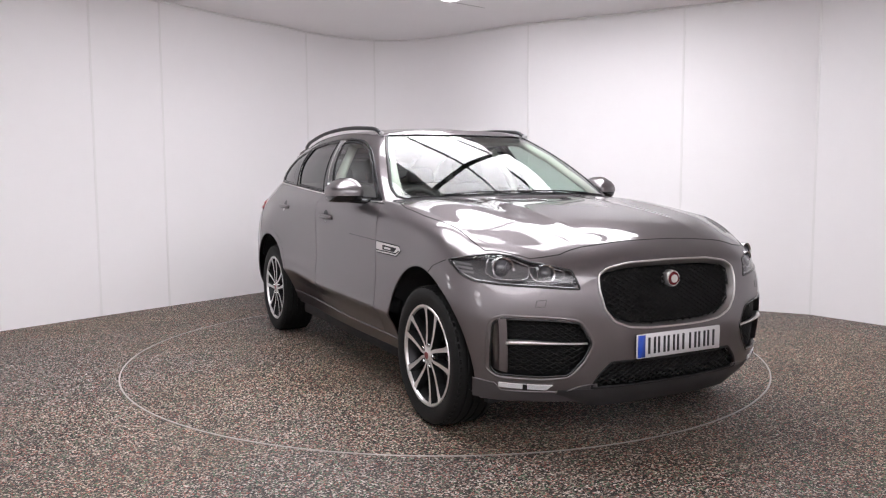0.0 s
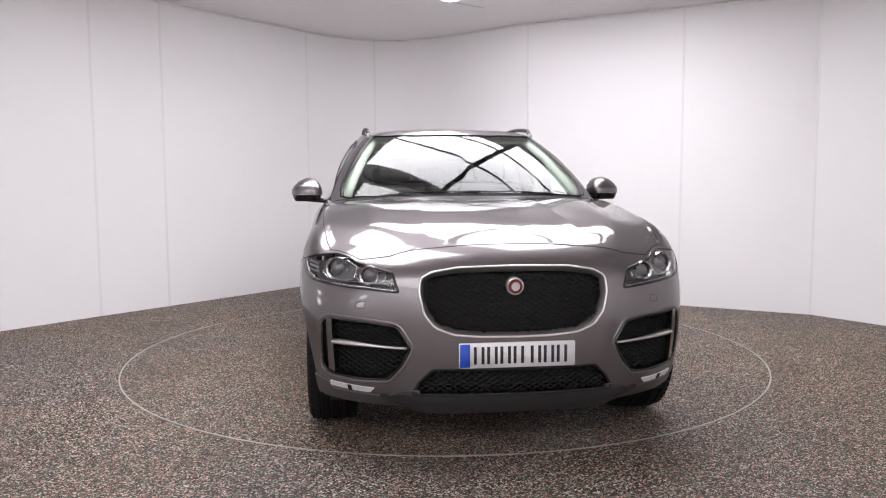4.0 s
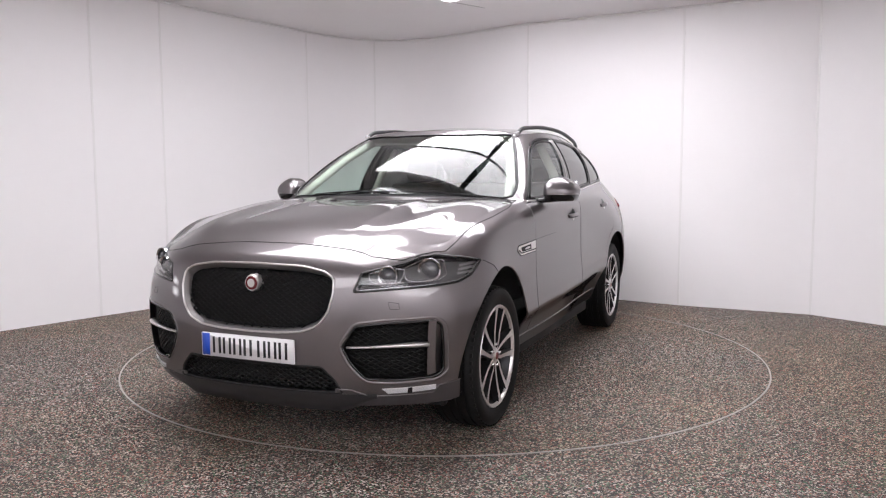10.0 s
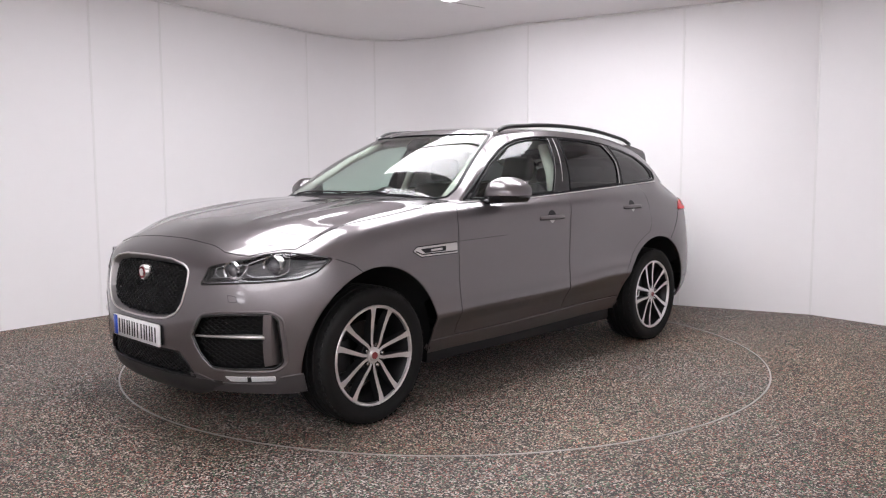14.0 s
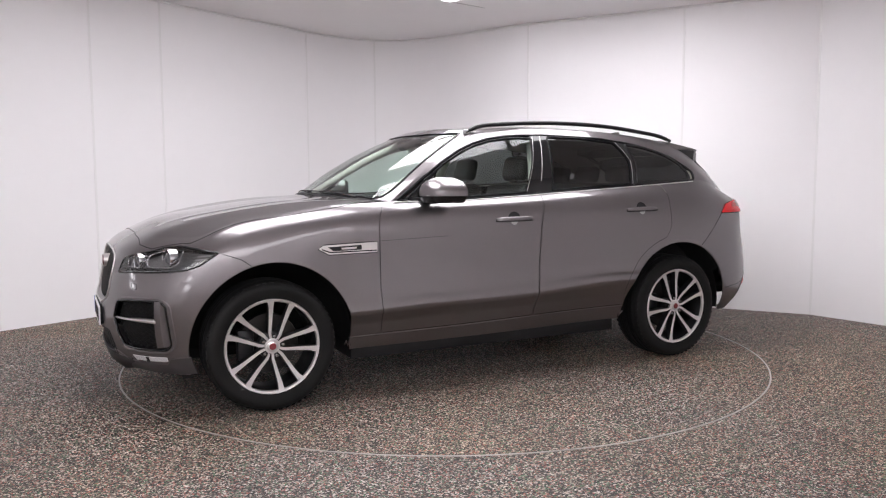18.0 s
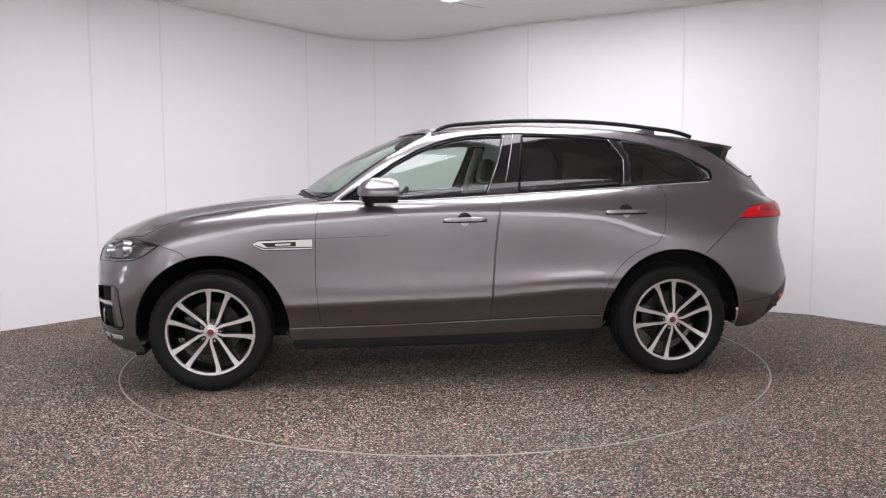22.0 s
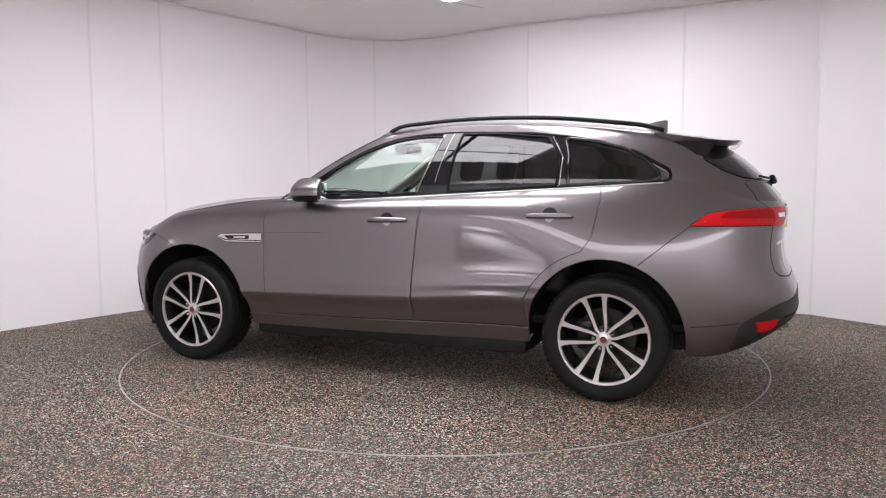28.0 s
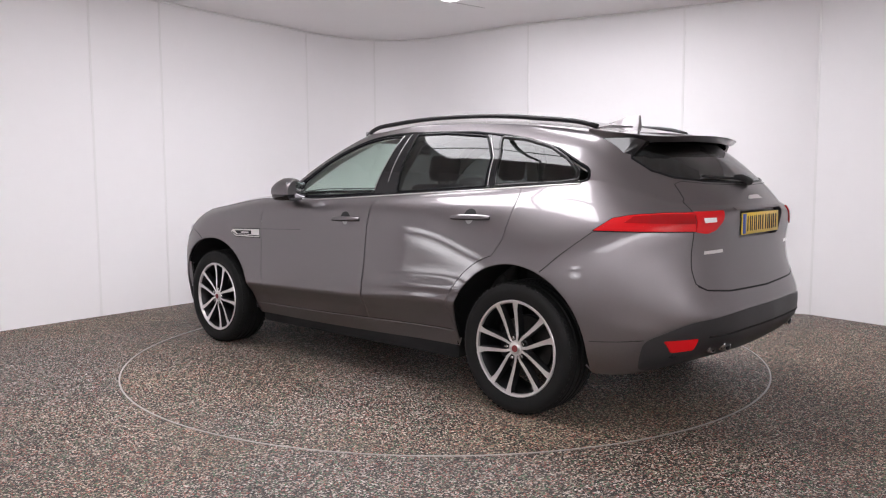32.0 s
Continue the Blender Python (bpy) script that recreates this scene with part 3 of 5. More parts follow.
    for k, (g, flip) in enumerate(patches):
        faces += grid_faces(g.shape[0], g.shape[1], len(verts), flip)
        verts += [tuple(p) for p in g.reshape(-1, 3)]
        group += [k] * (g.shape[0] * g.shape[1])
    return np.array(verts), faces, np.array(group)


BODY_V, BODY_F, BODY_G = body_surface()
TREE = BVHTree.FromPolygons([Vector(v) for v in BODY_V] + [Vector((v[0], -v[1], v[2])) for v in BODY_V],
                            BODY_F + [tuple(i + len(BODY_V) for i in q[::-1]) for q in BODY_F])


class View:
    """A flat view of the body: (a, z) coordinates seen from a direction in plan; 0 is from the front, 90 from its left, 180 from behind."""

    def __init__(self, degrees):
        r = radians(degrees)
        self.d = np.array([math.cos(r), math.sin(r), 0])
        self.a = np.array([-math.sin(r), math.cos(r), 0])

    def flat(self, v):
        v = np.asarray(v, float)
        return np.stack([v @ self.a, v[..., 2]], -1)

    def at(self, q, lift=0.0):
        """The body's surface under the 2D point q, lifted along the normal."""
        q = (q[0] if abs(q[0]) > 2e-4 else 2e-4, q[1])
        o = Vector(self.a * q[0] + self.d * 4 + np.array([0, 0, q[1]]))
        hit, n, _, _ = TREE.ray_cast(o, Vector(-self.d))
        if hit is None:
            hit, n, _, _ = TREE.find_nearest(Vector(self.a * q[0] + self.d * 1.0 + np.array([0, 0, q[1]])))
        if n.dot(Vector(self.d)) < 0:
            n = -n
        return hit + n * lift, n


SIDE, FRONT, REAR, CORNER = View(90), View(0), View(180), View(48)
SIDE.a = -SIDE.a  # side outlines are given as (x, z)


class TopView(View):
    def __init__(self):
        self.d = np.array([0, 0, 1.0])

    def flat(self, v):
        v = np.asarray(v, float)
        return v[..., :2]

    def at(self, q, lift=0.0):
        q = (q[0], q[1] if abs(q[1]) > 2e-4 else 2e-4)
        hit, n, _, _ = TREE.ray_cast(Vector((q[0], q[1], 4)), Vector((0, 0, -1)))
        if hit is None:
            hit, n, _, _ = TREE.find_nearest(Vector((q[0], q[1], 1.2)))
        if n.z < 0:
            n = -n
        return hit + n * lift, n


TOP = TopView()


def dense(poly, step=0.012):
    """Points along a closed outline at even steps."""
    p = np.array(poly, float)
    out = []
    for a, b in zip(p, np.roll(p, -1, 0)):
        n = max(1, int(np.linalg.norm(b - a) / step))
        out += [a + (b - a) * k / n for k in range(n)]
    return np.array(out)


def rounded(poly, radius=0.02, seg=4):
    """Round the corners of a closed outline."""
    p = [np.array(q, float) for q in poly]
    out = []
    for i, q in enumerate(p):
        a, b = p[i - 1] - q, p[(i + 1) % len(p)] - q
        la, lb = np.linalg.norm(a), np.linalg.norm(b)
        r = min(radius, la * .45, lb * .45)
        s, e = q + a / la * r, q + b / lb * r
        for k in range(seg + 1):
            t = k / seg
            out.append((1 - t) ** 2 * s + 2 * t * (1 - t) * q + t * t * e)
    return np.array(out)


def grow(poly, d):
    """Move an outline outwards (d > 0) or inwards."""
    p = np.array(poly, float)
    area = np.sum(p[:, 0] * np.roll(p[:, 1], -1) - np.roll(p[:, 0], -1) * p[:, 1])
    t = np.roll(p, -1, 0) - np.roll(p, 1, 0)
    t /= np.maximum(np.linalg.norm(t, axis=1)[:, None], 1e-9)
    n = np.stack([t[:, 1], -t[:, 0]], 1) * (1 if area > 0 else -1)
    return p + n * d


def cut(verts, faces, view, poly, groups=None):
    """Take a hole with this outline out of the half body; its rim is drawn onto the outline."""
    poly = np.array(poly, float)
    q = view.flat(verts)
    lo, hi = poly.min(0) - .05, poly.max(0) + .05
    near = np.all((q > lo) & (q < hi), axis=1)
    near &= verts @ view.d > (0.25 if view is SIDE else (-9 if view is TOP else 0.9))
    if groups is not None:
        near &= np.isin(BODY_G, groups)
    ins = np.zeros(len(verts), bool)
    ins[near] = inside(poly, q[near])
    keep, rim = [], set()
    for f in faces:
        k = sum(bool(ins[i]) for i in f)
        if k == len(f):
            continue
        if k:
            rim.update(i for i in f if ins[i])
        keep.append(f)
    idx = np.array(sorted(rim), int)
    if len(idx):
        for i, t in zip(idx, nearest_on(poly, q[idx])):
            verts[i] = view.at(t)[0]
    return keep


def patch(view, poly, lift=0.0, step=0.02, thick=0.0, inward=0.012, side=1):
    """A piece of sheet with this outline, laid on the body; side -1 mirrors it to the car's right."""
    p = np.array(poly, float)
    bm = bmesh.new()
    bm.faces.new([bm.verts.new((a, b, 0)) for a, b in dense(p, step)])
    lo, hi = p.min(0), p.max(0)
    for ax in (0, 1):
        for c in np.arange(lo[ax] + step, hi[ax], step):
            co, no = [0, 0, 0], [0, 0, 0]
            co[ax], no[ax] = c, 1
            bmesh.ops.bisect_plane(bm, geom=bm.verts[:] + bm.edges[:] + bm.faces[:], plane_co=co, plane_no=no, dist=1e-5)
    rim = [v for v in bm.verts if v.is_boundary]
    for v in bm.verts:
        v.co = view.at((v.co.x, v.co.y), lift)[0]
    if thick:
        d = Vector(view.d) * -thick
        edges = [e for e in bm.edges if e.is_boundary]
        res = bmesh.ops.extrude_edge_only(bm, edges=edges)
        bmesh.ops.translate(bm, vec=d, verts=[g for g in res["geom"] if isinstance(g, bmesh.types.BMVert)])
    bmesh.ops.recalc_face_normals(bm, faces=bm.faces)
    c = sum((f.normal.dot(Vector(view.d)) * f.calc_area() for f in bm.faces))
    if c < 0:
        bmesh.ops.reverse_faces(bm, faces=bm.faces)
    if side < 0:
        flip(bm)
    return soften(bm, 40)


def sheet(view, poly, groups, lift=0.0, thick=0.0, side=1, whole=False, hole=None):
    """A panel taken from the body's own smooth surface, its rim drawn onto the outline; whole: both halves in one."""
    poly = np.array(poly, float)
    v = BODY_V.copy()
    q = view.flat(v)
    near = np.isin(BODY_G, groups)
    near &= v @ view.d > (0.25 if view is SIDE else (-9 if view is TOP else 0.9))
    if view is TOP:
        near &= v[:, 2] > .85
    ins = np.zeros(len(v), bool)
    ins[near] = inside(poly, q[near])
    gone = np.zeros(len(v), bool)
    if hole is not None:
        gone[near] = inside(np.array(hole, float), q[near])
        ins &= ~gone
    nf = np.zeros_like(v)
    faces = []
    for f in BODY_F:
        if near[f[0]] and near[f[2]]:
            a, b, c, d = (v[i] for i in f)
            n = np.cross(c - a, d - b)
            for i in f:
                nf[i] += n
            if any(ins[i] for i in f):
                faces.append(f)
    if sum(nf[i] @ view.d for f in faces[:200] for i in f) < 0:
        nf = -nf
    nf /= np.maximum(np.linalg.norm(nf, axis=1)[:, None], 1e-9)
    used = sorted({i for f in faces for i in f})
    for rim, ring in ((~gone, poly), (gone, hole)):
        out = np.array([i for i in used if not ins[i] and rim[i]], int)
        if len(out):
            for i, t in zip(out, nearest_on(np.array(ring, float), q[out])):
                v[i] = view.at(t)[0]
    v = v + nf * lift
    remap = {o: n for n, o in enumerate(used)}
    bm = bmesh.new()
    for s in ((1, -1) if whole else (side,)):
        vs = [bm.verts.new((v[i][0], v[i][1] * s, v[i][2])) for i in used]
        for f in faces:
            try:
                bm.faces.new([vs[remap[i]] for i in (f if s > 0 else f[::-1])])
            except ValueError:
                pass
    bmesh.ops.remove_doubles(bm, verts=bm.verts, dist=0.0004)
    bmesh.ops.dissolve_degenerate(bm, edges=bm.edges, dist=0.0002)
    if thick:
        d = Vector(view.d) * -thick
        if side < 0:
            d.y = -d.y
        edges = [e for e in bm.edges if e.is_boundary]
        for e in edges:
            e.smooth = False
        res = bmesh.ops.extrude_edge_only(bm, edges=edges)
        bmesh.ops.translate(bm, vec=d, verts=[g for g in res["geom"] if isinstance(g, bmesh.types.BMVert)])
    bmesh.ops.recalc_face_normals(bm, faces=bm.faces)
    d = Vector(view.d)
    if side < 0:
        d.y = -d.y
    if sum(f.normal.dot(d) * f.calc_area() for f in bm.faces) < 0:
        bmesh.ops.reverse_faces(bm, faces=bm.faces)
    return soften(bm, 50)


def flip(bm):
    bmesh.ops.scale(bm, vec=(1, -1, 1), verts=bm.verts)
    bmesh.ops.reverse_faces(bm, faces=bm.faces)
    return bm


def line_on(view, pts, radius, lift=0.0, closed=False, side=1, step=0.015, seg=6, flat=1.0):
    """A bead or strip along a line on the body."""
    p = [np.array(q, float) for q in pts]
    q = []
    for a, b in zip(p, p[1:] + ([p[0]] if closed else [])):
        n = max(1, int(np.linalg.norm(b - a) / step))
        q += [a + (b - a) * k / n for k in range(n)]
    if not closed:
        q.append(p[-1])
    bm = tube([view.at(t, lift)[0] for t in q], radius, closed, seg, flat, up=tuple(view.d))
    return flip(bm) if side < 0 else bm


def arc(cx, cz, r, a0, a1, n=24):
    return [(cx + r * math.cos(radians(a0 + (a1 - a0) * k / n)), cz + r * math.sin(radians(a0 + (a1 - a0) * k / n))) for k in range(n + 1)]


# ---- outlines on the body ----
# side view: x, z
ARCH_F, ARCH_R = arc(1.425, .372, .452, 0, 360, 72)[:-1], arc(-1.437, .372, .448, 0, 360, 72)[:-1]
FRONT_DOOR = [(.765, 1.115), (.80, 1.05), (.808, .985), (.81, .64), (.786, .370), (.25, .378), (-.252, .390), (-.258, .55), (-.267, .70), (-.293, .977), (-.33, 1.158), (.25, 1.135)]
REAR_DOOR = [(-.342, 1.160), (-.303, .977), (-.277, .70), (-.268, .55), (-.262, .391), (-.70, .397), (-.985, .402)] + arc(-1.437, .372, .50, 22, 75, 10) + [(-1.363, .935), (-1.398, 1.143), (-1.39, 1.20), (-1.37, 1.212), (-.9, 1.190)]
WIN_F = [(.585, 1.150), (.25, 1.152), (-.245, 1.178), (-.315, 1.35), (-.375, 1.522), (-.271, 1.522), (-.163, 1.514), (-.054, 1.498), (.057, 1.468), (.168, 1.424), (.314, 1.346), (.464, 1.240)]
WIN_R = [(-.455, 1.188), (-.80, 1.208), (-1.125, 1.226), (-1.137, 1.38), (-1.102, 1.44), (-1.055, 1.502), (-.75, 1.530), (-.505, 1.532), (-.475, 1.35)]
WIN_Q = [(-1.195, 1.230), (-1.60, 1.250), (-1.70, 1.262), (-1.695, 1.29), (-1.62, 1.36), (-1.50, 1.425), (-1.33, 1.470), (-1.16, 1.492), (-1.20, 1.40)]
DLO = [(.66, 1.135), (.25, 1.136), (-.29, 1.164), (-1.164, 1.212), (-1.72, 1.243), (-1.768, 1.258), (-1.755, 1.31), (-1.554, 1.42), (-1.35, 1.478), (-1.188, 1.507), (-.95, 1.535), (-.466, 1.550), (-.271, 1.544), (-.163, 1.535), (-.054, 1.519), (.057, 1.489), (.168, 1.446), (.314, 1.368), (.464, 1.270)]
# front view: y, z
GRILLE_HALF = [(0, .877), (.25, .872), (.37, .853), (.420, .825), (.426, .76), (.405, .67), (.36, .613), (.28, .583), (.15, .573), (0, .571)]
GRILLE = [(-y, z) for y, z in GRILLE_HALF[-1:0:-1]] + GRILLE_HALF[:-1]
INTAKE = [(-.37, .425), (.37, .425), (.43, .365), (.46, .305), (-.46, .305), (-.43, .365)]
FOG_IN = [(.857, .612), (.83, .634), (.645, .627), (.525, .612), (.467, .52), (.505, .443), (.565, .373), (.67, .367), (.83, .372), (.855, .40), (.861, .50)]
PLATE_HOLE = [(-.31, 1.100), (.31, 1.100), (.285, .958), (-.285, .958)]


def corner_flat(points):
    return [tuple(CORNER.flat(np.array(p))) for p in points]


LAMP = corner_flat([(2.172, .513, .765), (2.137, .538, .848), (2.07, .634, .874), (2.01, .697, .888), (1.955, .732, .908), (1.88, .785, .917), (1.80, .87, .905), (1.71, .943, .884),
                    (1.803, .93, .8215), (1.876, .897, .7955), (1.977, .818, .785), (2.10, .665, .776)])

CAR = tagged(new("car"), "grey metallic five-door luxury estate SUV standing on the turntable", "car")


def build_shell():
    v, f = BODY_V.copy(), list(BODY_F)
    for view, poly, groups in (
            (SIDE, ARCH_F, None), (SIDE, ARCH_R, None), (SIDE, rounded(grow(FRONT_DOOR, .004), .01), [0]), (SIDE, rounded(grow(REAR_DOOR, .004), .01), [0]),
            (SIDE, DLO, [2, 3]), (FRONT, GRILLE, [0, 1]), (FRONT, INTAKE, [0]), (FRONT, FOG_IN, [0]), (REAR, PLATE_HOLE, [0]), (CORNER, LAMP, [0, 1])):
        f = cut(v, f, view, poly, groups)
    # windscreen and rear window openings
    f = cut(v, f, TOP, SCREEN, [2])
    f = cut(v, f, REAR, BACKLIGHT, [2])
    used = sorted({i for q in f for i in q})
    remap = {o: n for n, o in enumerate(used)}
    half = v[used]
    faces = [tuple(remap[i] for i in q) for q in f]
    n = len(half)
    both = np.concatenate([half, half * [1, -1, 1]])
    faces = faces + [tuple(i + n for i in q[::-1]) for q in faces]
    bm = bmesh.new()
    vs = [bm.verts.new(p) for p in both]
    for q in faces:
        try:
            bm.faces.new([vs[i] for i in q])
        except ValueError:
            pass
    bmesh.ops.remove_doubles(bm, verts=bm.verts, dist=0.0006)
    bmesh.ops.dissolve_degenerate(bm, edges=bm.edges, dist=0.0003)
    bmesh.ops.recalc_face_normals(bm, faces=bm.faces)
    if sum(q.normal.z for q in bm.faces if q.calc_center_median().z > 1.5) < 0:
        bmesh.ops.reverse_faces(bm, faces=bm.faces)
    return part("body", soften(bm, 50), PAINT, CAR, "grey metallic painted body shell")


SCREEN = [(.942, 0), (.922, .28), (.850, .55), (.775, .725), (.725, .765), (.66, .768), (.60, .755), (.45, .70), (.25, .625), (.11, .565), (.09, .545), (.165, .45), (.225, .25), (.245, 0), (.245, -.1), (.942, -.1)]
BACKLIGHT = [(0, 1.46), (-.42, 1.455), (-.54, 1.43), (-.60, 1.365), (-.585, 1.30), (-.53, 1.262), (-.40, 1.245), (0, 1.235), (.1, 1.235), (.1, 1.46)]
build_shell()


# ---- the car's parts ----
RCORNER = View(132)


def flat_pts(view, pts):
    return [tuple(view.flat(np.array(p, float))) for p in pts]


def both(make):
    for side in (1, -1):
        make(side)


def ngon_box(poly, plane, depth):
    """A flat plate: outline of (a, b) in the y-z plane at x = plane, thickness along x."""
    bm = bmesh.new()
    f = [bm.verts.new((plane, a, b)) for a, b in poly]
    g = [bm.verts.new((plane - depth, a, b)) for a, b in poly]
    bm.faces.new(f)
    bm.faces.new(g[::-1])
    for i in range(len(f)):
        j = (i + 1) % len(f)
        bm.faces.new((f[i], g[i], g[j], f[j]))
    bmesh.ops.recalc_face_normals(bm, faces=bm.faces)
    return bm


def pane(name, bm, material, parent, label=""):
    ob = part(name, bm, material, parent, label)
    ob.visible_shadow = False
    return ob


def cabin_lining():
    """Pale cloth inside the pillars and roof."""
    v, f = BODY_V.copy(), list(BODY_F)
    for view, poly, groups in ((SIDE, grow(DLO, -.012), [2, 3]), (TOP, SCREEN, [2]), (REAR, BACKLIGHT, [2])):
        f = cut(v, f, view, poly, groups)
    f = [q for q in f if all(BODY_G[i] >= 2 for i in q)]
    used = sorted({i for q in f for i in q})
    remap = {o: n for n, o in enumerate(used)}
    for side in (1, -1):
        bm = bmesh.new()
        vs = [bm.verts.new((v[i][0], v[i][1] * side, v[i][2])) for i in used]
        for q in f:
            try:
                bm.faces.new([vs[remap[i]] for i in (q if side > 0 else q[::-1])])
            except ValueError:
                pass
        bmesh.ops.remove_doubles(bm, verts=bm.verts, dist=0.0006)
        bm.normal_update()
        for p in bm.verts:
            n = p.normal if p.normal.dot(p.co - Vector((-.6, 0, 1.0))) > 0 else -p.normal
            p.co -= n * 0.022
            if p.co.y * side < 0:
                p.co.y = 0
        part("headlining", bm, CREAM, CAR, "pale cream cloth lining of roof and pillars")


def handle_blade(x0, x1, z, half, lift, deep, side):
    """A flat grip with chamfered edges that bows out from the door."""
    bm = bmesh.new()
    rows = []
    n = 18
    for k in range(n + 1):
        t = k / n
        x = x0 + (x1 - x0) * t
        swell = (1 - abs(2 * t - 1) ** 4)
        zc = z + .003 * swell + .012 * (t - .5) * (x0 - x1)
        h = half * (.62 + .38 * swell)
        out = lift * (.45 + .55 * swell)
        base, _ = SIDE.at((x, zc), 0)
        sec = ((-h, out - deep), (-h, out - .005), (-h + .004, out), (h - .006, out - .002), (h, out - .008), (h, out - deep))
        rows.append([bm.verts.new((x, base.y + o, zc + dz)) for dz, o in sec])
    for a, b in zip(rows, rows[1:]):
        for i in range(6):
            j = (i + 1) % 6
            bm.faces.new((a[i], a[j], b[j], b[i]))
    bm.faces.new(rows[0])
    bm.faces.new(rows[-1][::-1])
    bmesh.ops.recalc_face_normals(bm, faces=bm.faces)
    return soften(flip(bm) if side < 0 else bm, 30)


def pillar_linings():
    """Padded cream covers inside the front and centre pillars."""
    for side in (1, -1):
        a = tube([(.70, .735 * side, 1.150), (.52, .690 * side, 1.262), (.30, .625 * side, 1.400), (.06, .545 * side, 1.520)], [.030, .032, .034, .034], False, 10, .8)
        part("pillar_lining", a, CREAM, CAR, "cream front pillar cover")
        b = tube([(-.35, .765 * side, 1.12), (-.39, .705 * side, 1.30), (-.44, .595 * side, 1.49)], [.045, .042, .040], False, 10, .6)
        part("pillar_lining", b, CREAM, CAR, "cream centre pillar cover")


def doors():
    def make(side):
        for poly, win, hx, hz, tint in ((FRONT_DOOR, WIN_F, (.035, -.226), (1.012, 1.012), CLEAR), (REAR_DOOR, WIN_R, (-.99, -1.255), (1.052, 1.050), TINTED)):
            door = part("door", sheet(SIDE, rounded(poly, .012), [0], 0.0008, 0.02, side=side), PAINT, CAR, "grey metallic painted door skin")
            part("door_card", patch(SIDE, rounded(grow(poly, -.03), .03), -.075, 0.05, side=side), DASH, door, "dark moulded inner door trim")
            part("door_frame", patch(SIDE, grow(poly, .02), -.022, 0.05, side=side), SEAM, door, "black gap behind the door edges")
            # handle: flat blade over a dished cup, its shade and sheen painted as flat patches
            (x0, x1), z = hx, hz[0]
            # black strip: the handle's dark underside, with its shadow put in
            part("handle_base_shade", handle_blade(x0 + .004, x1 - .004, z - .0065, .0125, .014, .004, side), BLACK, door, "black strip for the handle's underside and its shadow")
            part("handle", handle_blade(x0, x1, z, .0135, .026, .012, side), PAINT, door, "grey door handle blade")
            cx = (x0 + x1) / 2 + .002
            up = arc(cx, z, .046, 0, 180, 14)
            dn = arc(cx, z, .046, 180, 360, 14)
            part("handle_cup", patch(SIDE, up, .0022, .012, side=side), BLACK, door, "upper handle recess, its shade painted black")
            part("handle_cup", patch(SIDE, [(cx + (a - cx) * .62, z + (b - z) * .8) for a, b in dn], .0022, .012, side=side), SILVER, door, "lower handle recess, its sheen painted silver")
            # window pane and its seals
            w = pane("window", sheet(SIDE, rounded(win, .012), [2, 3], -.004, side=side), tint, door, "clear glass" if tint is CLEAR else "dark privacy glass")
            part("window_seal", line_on(SIDE, rounded(grow(win, .005), .015), .0085, -.001, True, side, seg=6, flat=.7), SATIN, door, "satin black window seal")
        q = pane("quarter_window", sheet(SIDE, rounded(WIN_Q, .02), [2, 3], -.003, side=side), TINTED, CAR, "dark privacy glass")
        part("window_seal", line_on(SIDE, rounded(grow(WIN_Q, .008), .02), .011, -.001, True, side, flat=.6), GLOSS, q)
        # gloss black pillars between the panes
        b = [(-.250, 1.17), (-.455, 1.18), (-.476, 1.35), (-.507, 1.546), (-.372, 1.543), (-.315, 1.35)]
        part("pillar_trim", patch(SIDE, b, .0008, .02, .006, side=side), GLOSS, CAR, "gloss black centre pillar cover")
        c = [(-1.128, 1.22), (-1.20, 1.222), (-1.205, 1.40), (-1.15, 1.503), (-1.05, 1.518), (-1.10, 1.445), (-1.137, 1.385)]
        part("pillar_trim", patch(SIDE, c, -.0002, .02, .006, side=side), GLOSS, CAR, "gloss black rear pillar cover")
        part("pillar_chrome", line_on(SIDE, [(-1.146, 1.226), (-1.150, 1.30), (-1.155, 1.383)], .0024, .001, False, side), CHROME, CAR, "thin bright strip")
        part("pillar_chrome", line_on(SIDE, [(-1.155, 1.386), (-1.120, 1.447), (-1.076, 1.513)], .0014, .001, False, side), CHROME, CAR, "thin bright strip")
        part("pillar_chrome", line_on(SIDE, [(-.370, 1.245), (-.402, 1.38), (-.446, 1.543)], .0017, .001, False, side), CHROME, CAR, "thin bright strip")
        part("pillar_chrome", line_on(SIDE, [(-.252, 1.180), (-.320, 1.35), (-.384, 1.534)], .0028, .002, False, side), CHROME, CAR, "bright strip along the front window's rear edge")
        sail = [(.66, 1.138), (.585, 1.142), (.46, 1.222), (.464, 1.262)]
        part("sail_panel", patch(SIDE, sail, -.001, .02, .006, side=side), GLOSS, CAR, "black mirror sail panel")
        ring = rounded(DLO, .02)
        part("window_surround", line_on(SIDE, ring, .0105, -.004, True, side, flat=.8), SATIN, CAR, "satin black window surround")
        belt = [(.68, 1.128), (.25, 1.128), (-.29, 1.156), (-1.164, 1.204), (-1.73, 1.236)]
        part("belt_strip", line_on(SIDE, belt, .0045, .001, False, side), CHROME, CAR, "thin satin strip below the side windows")
        part("crease_line", line_on(SIDE, [(.80, .912), (.60, .918), (.37, .924)], .0016, 0, False, side), SEAM, CAR)
        # sill
        part("sill_line", line_on(SIDE, [(.985, .356), (.3, .366), (-.4, .382), (-.99, .392)], .004, .001, False, side), PAINT, CAR)
        # wheel arch lips
        part("arch_lip", line_on(SIDE, arc(1.425, .372, .452, -12, 196, 60), .005, -.005, False, side), PAINT, CAR)
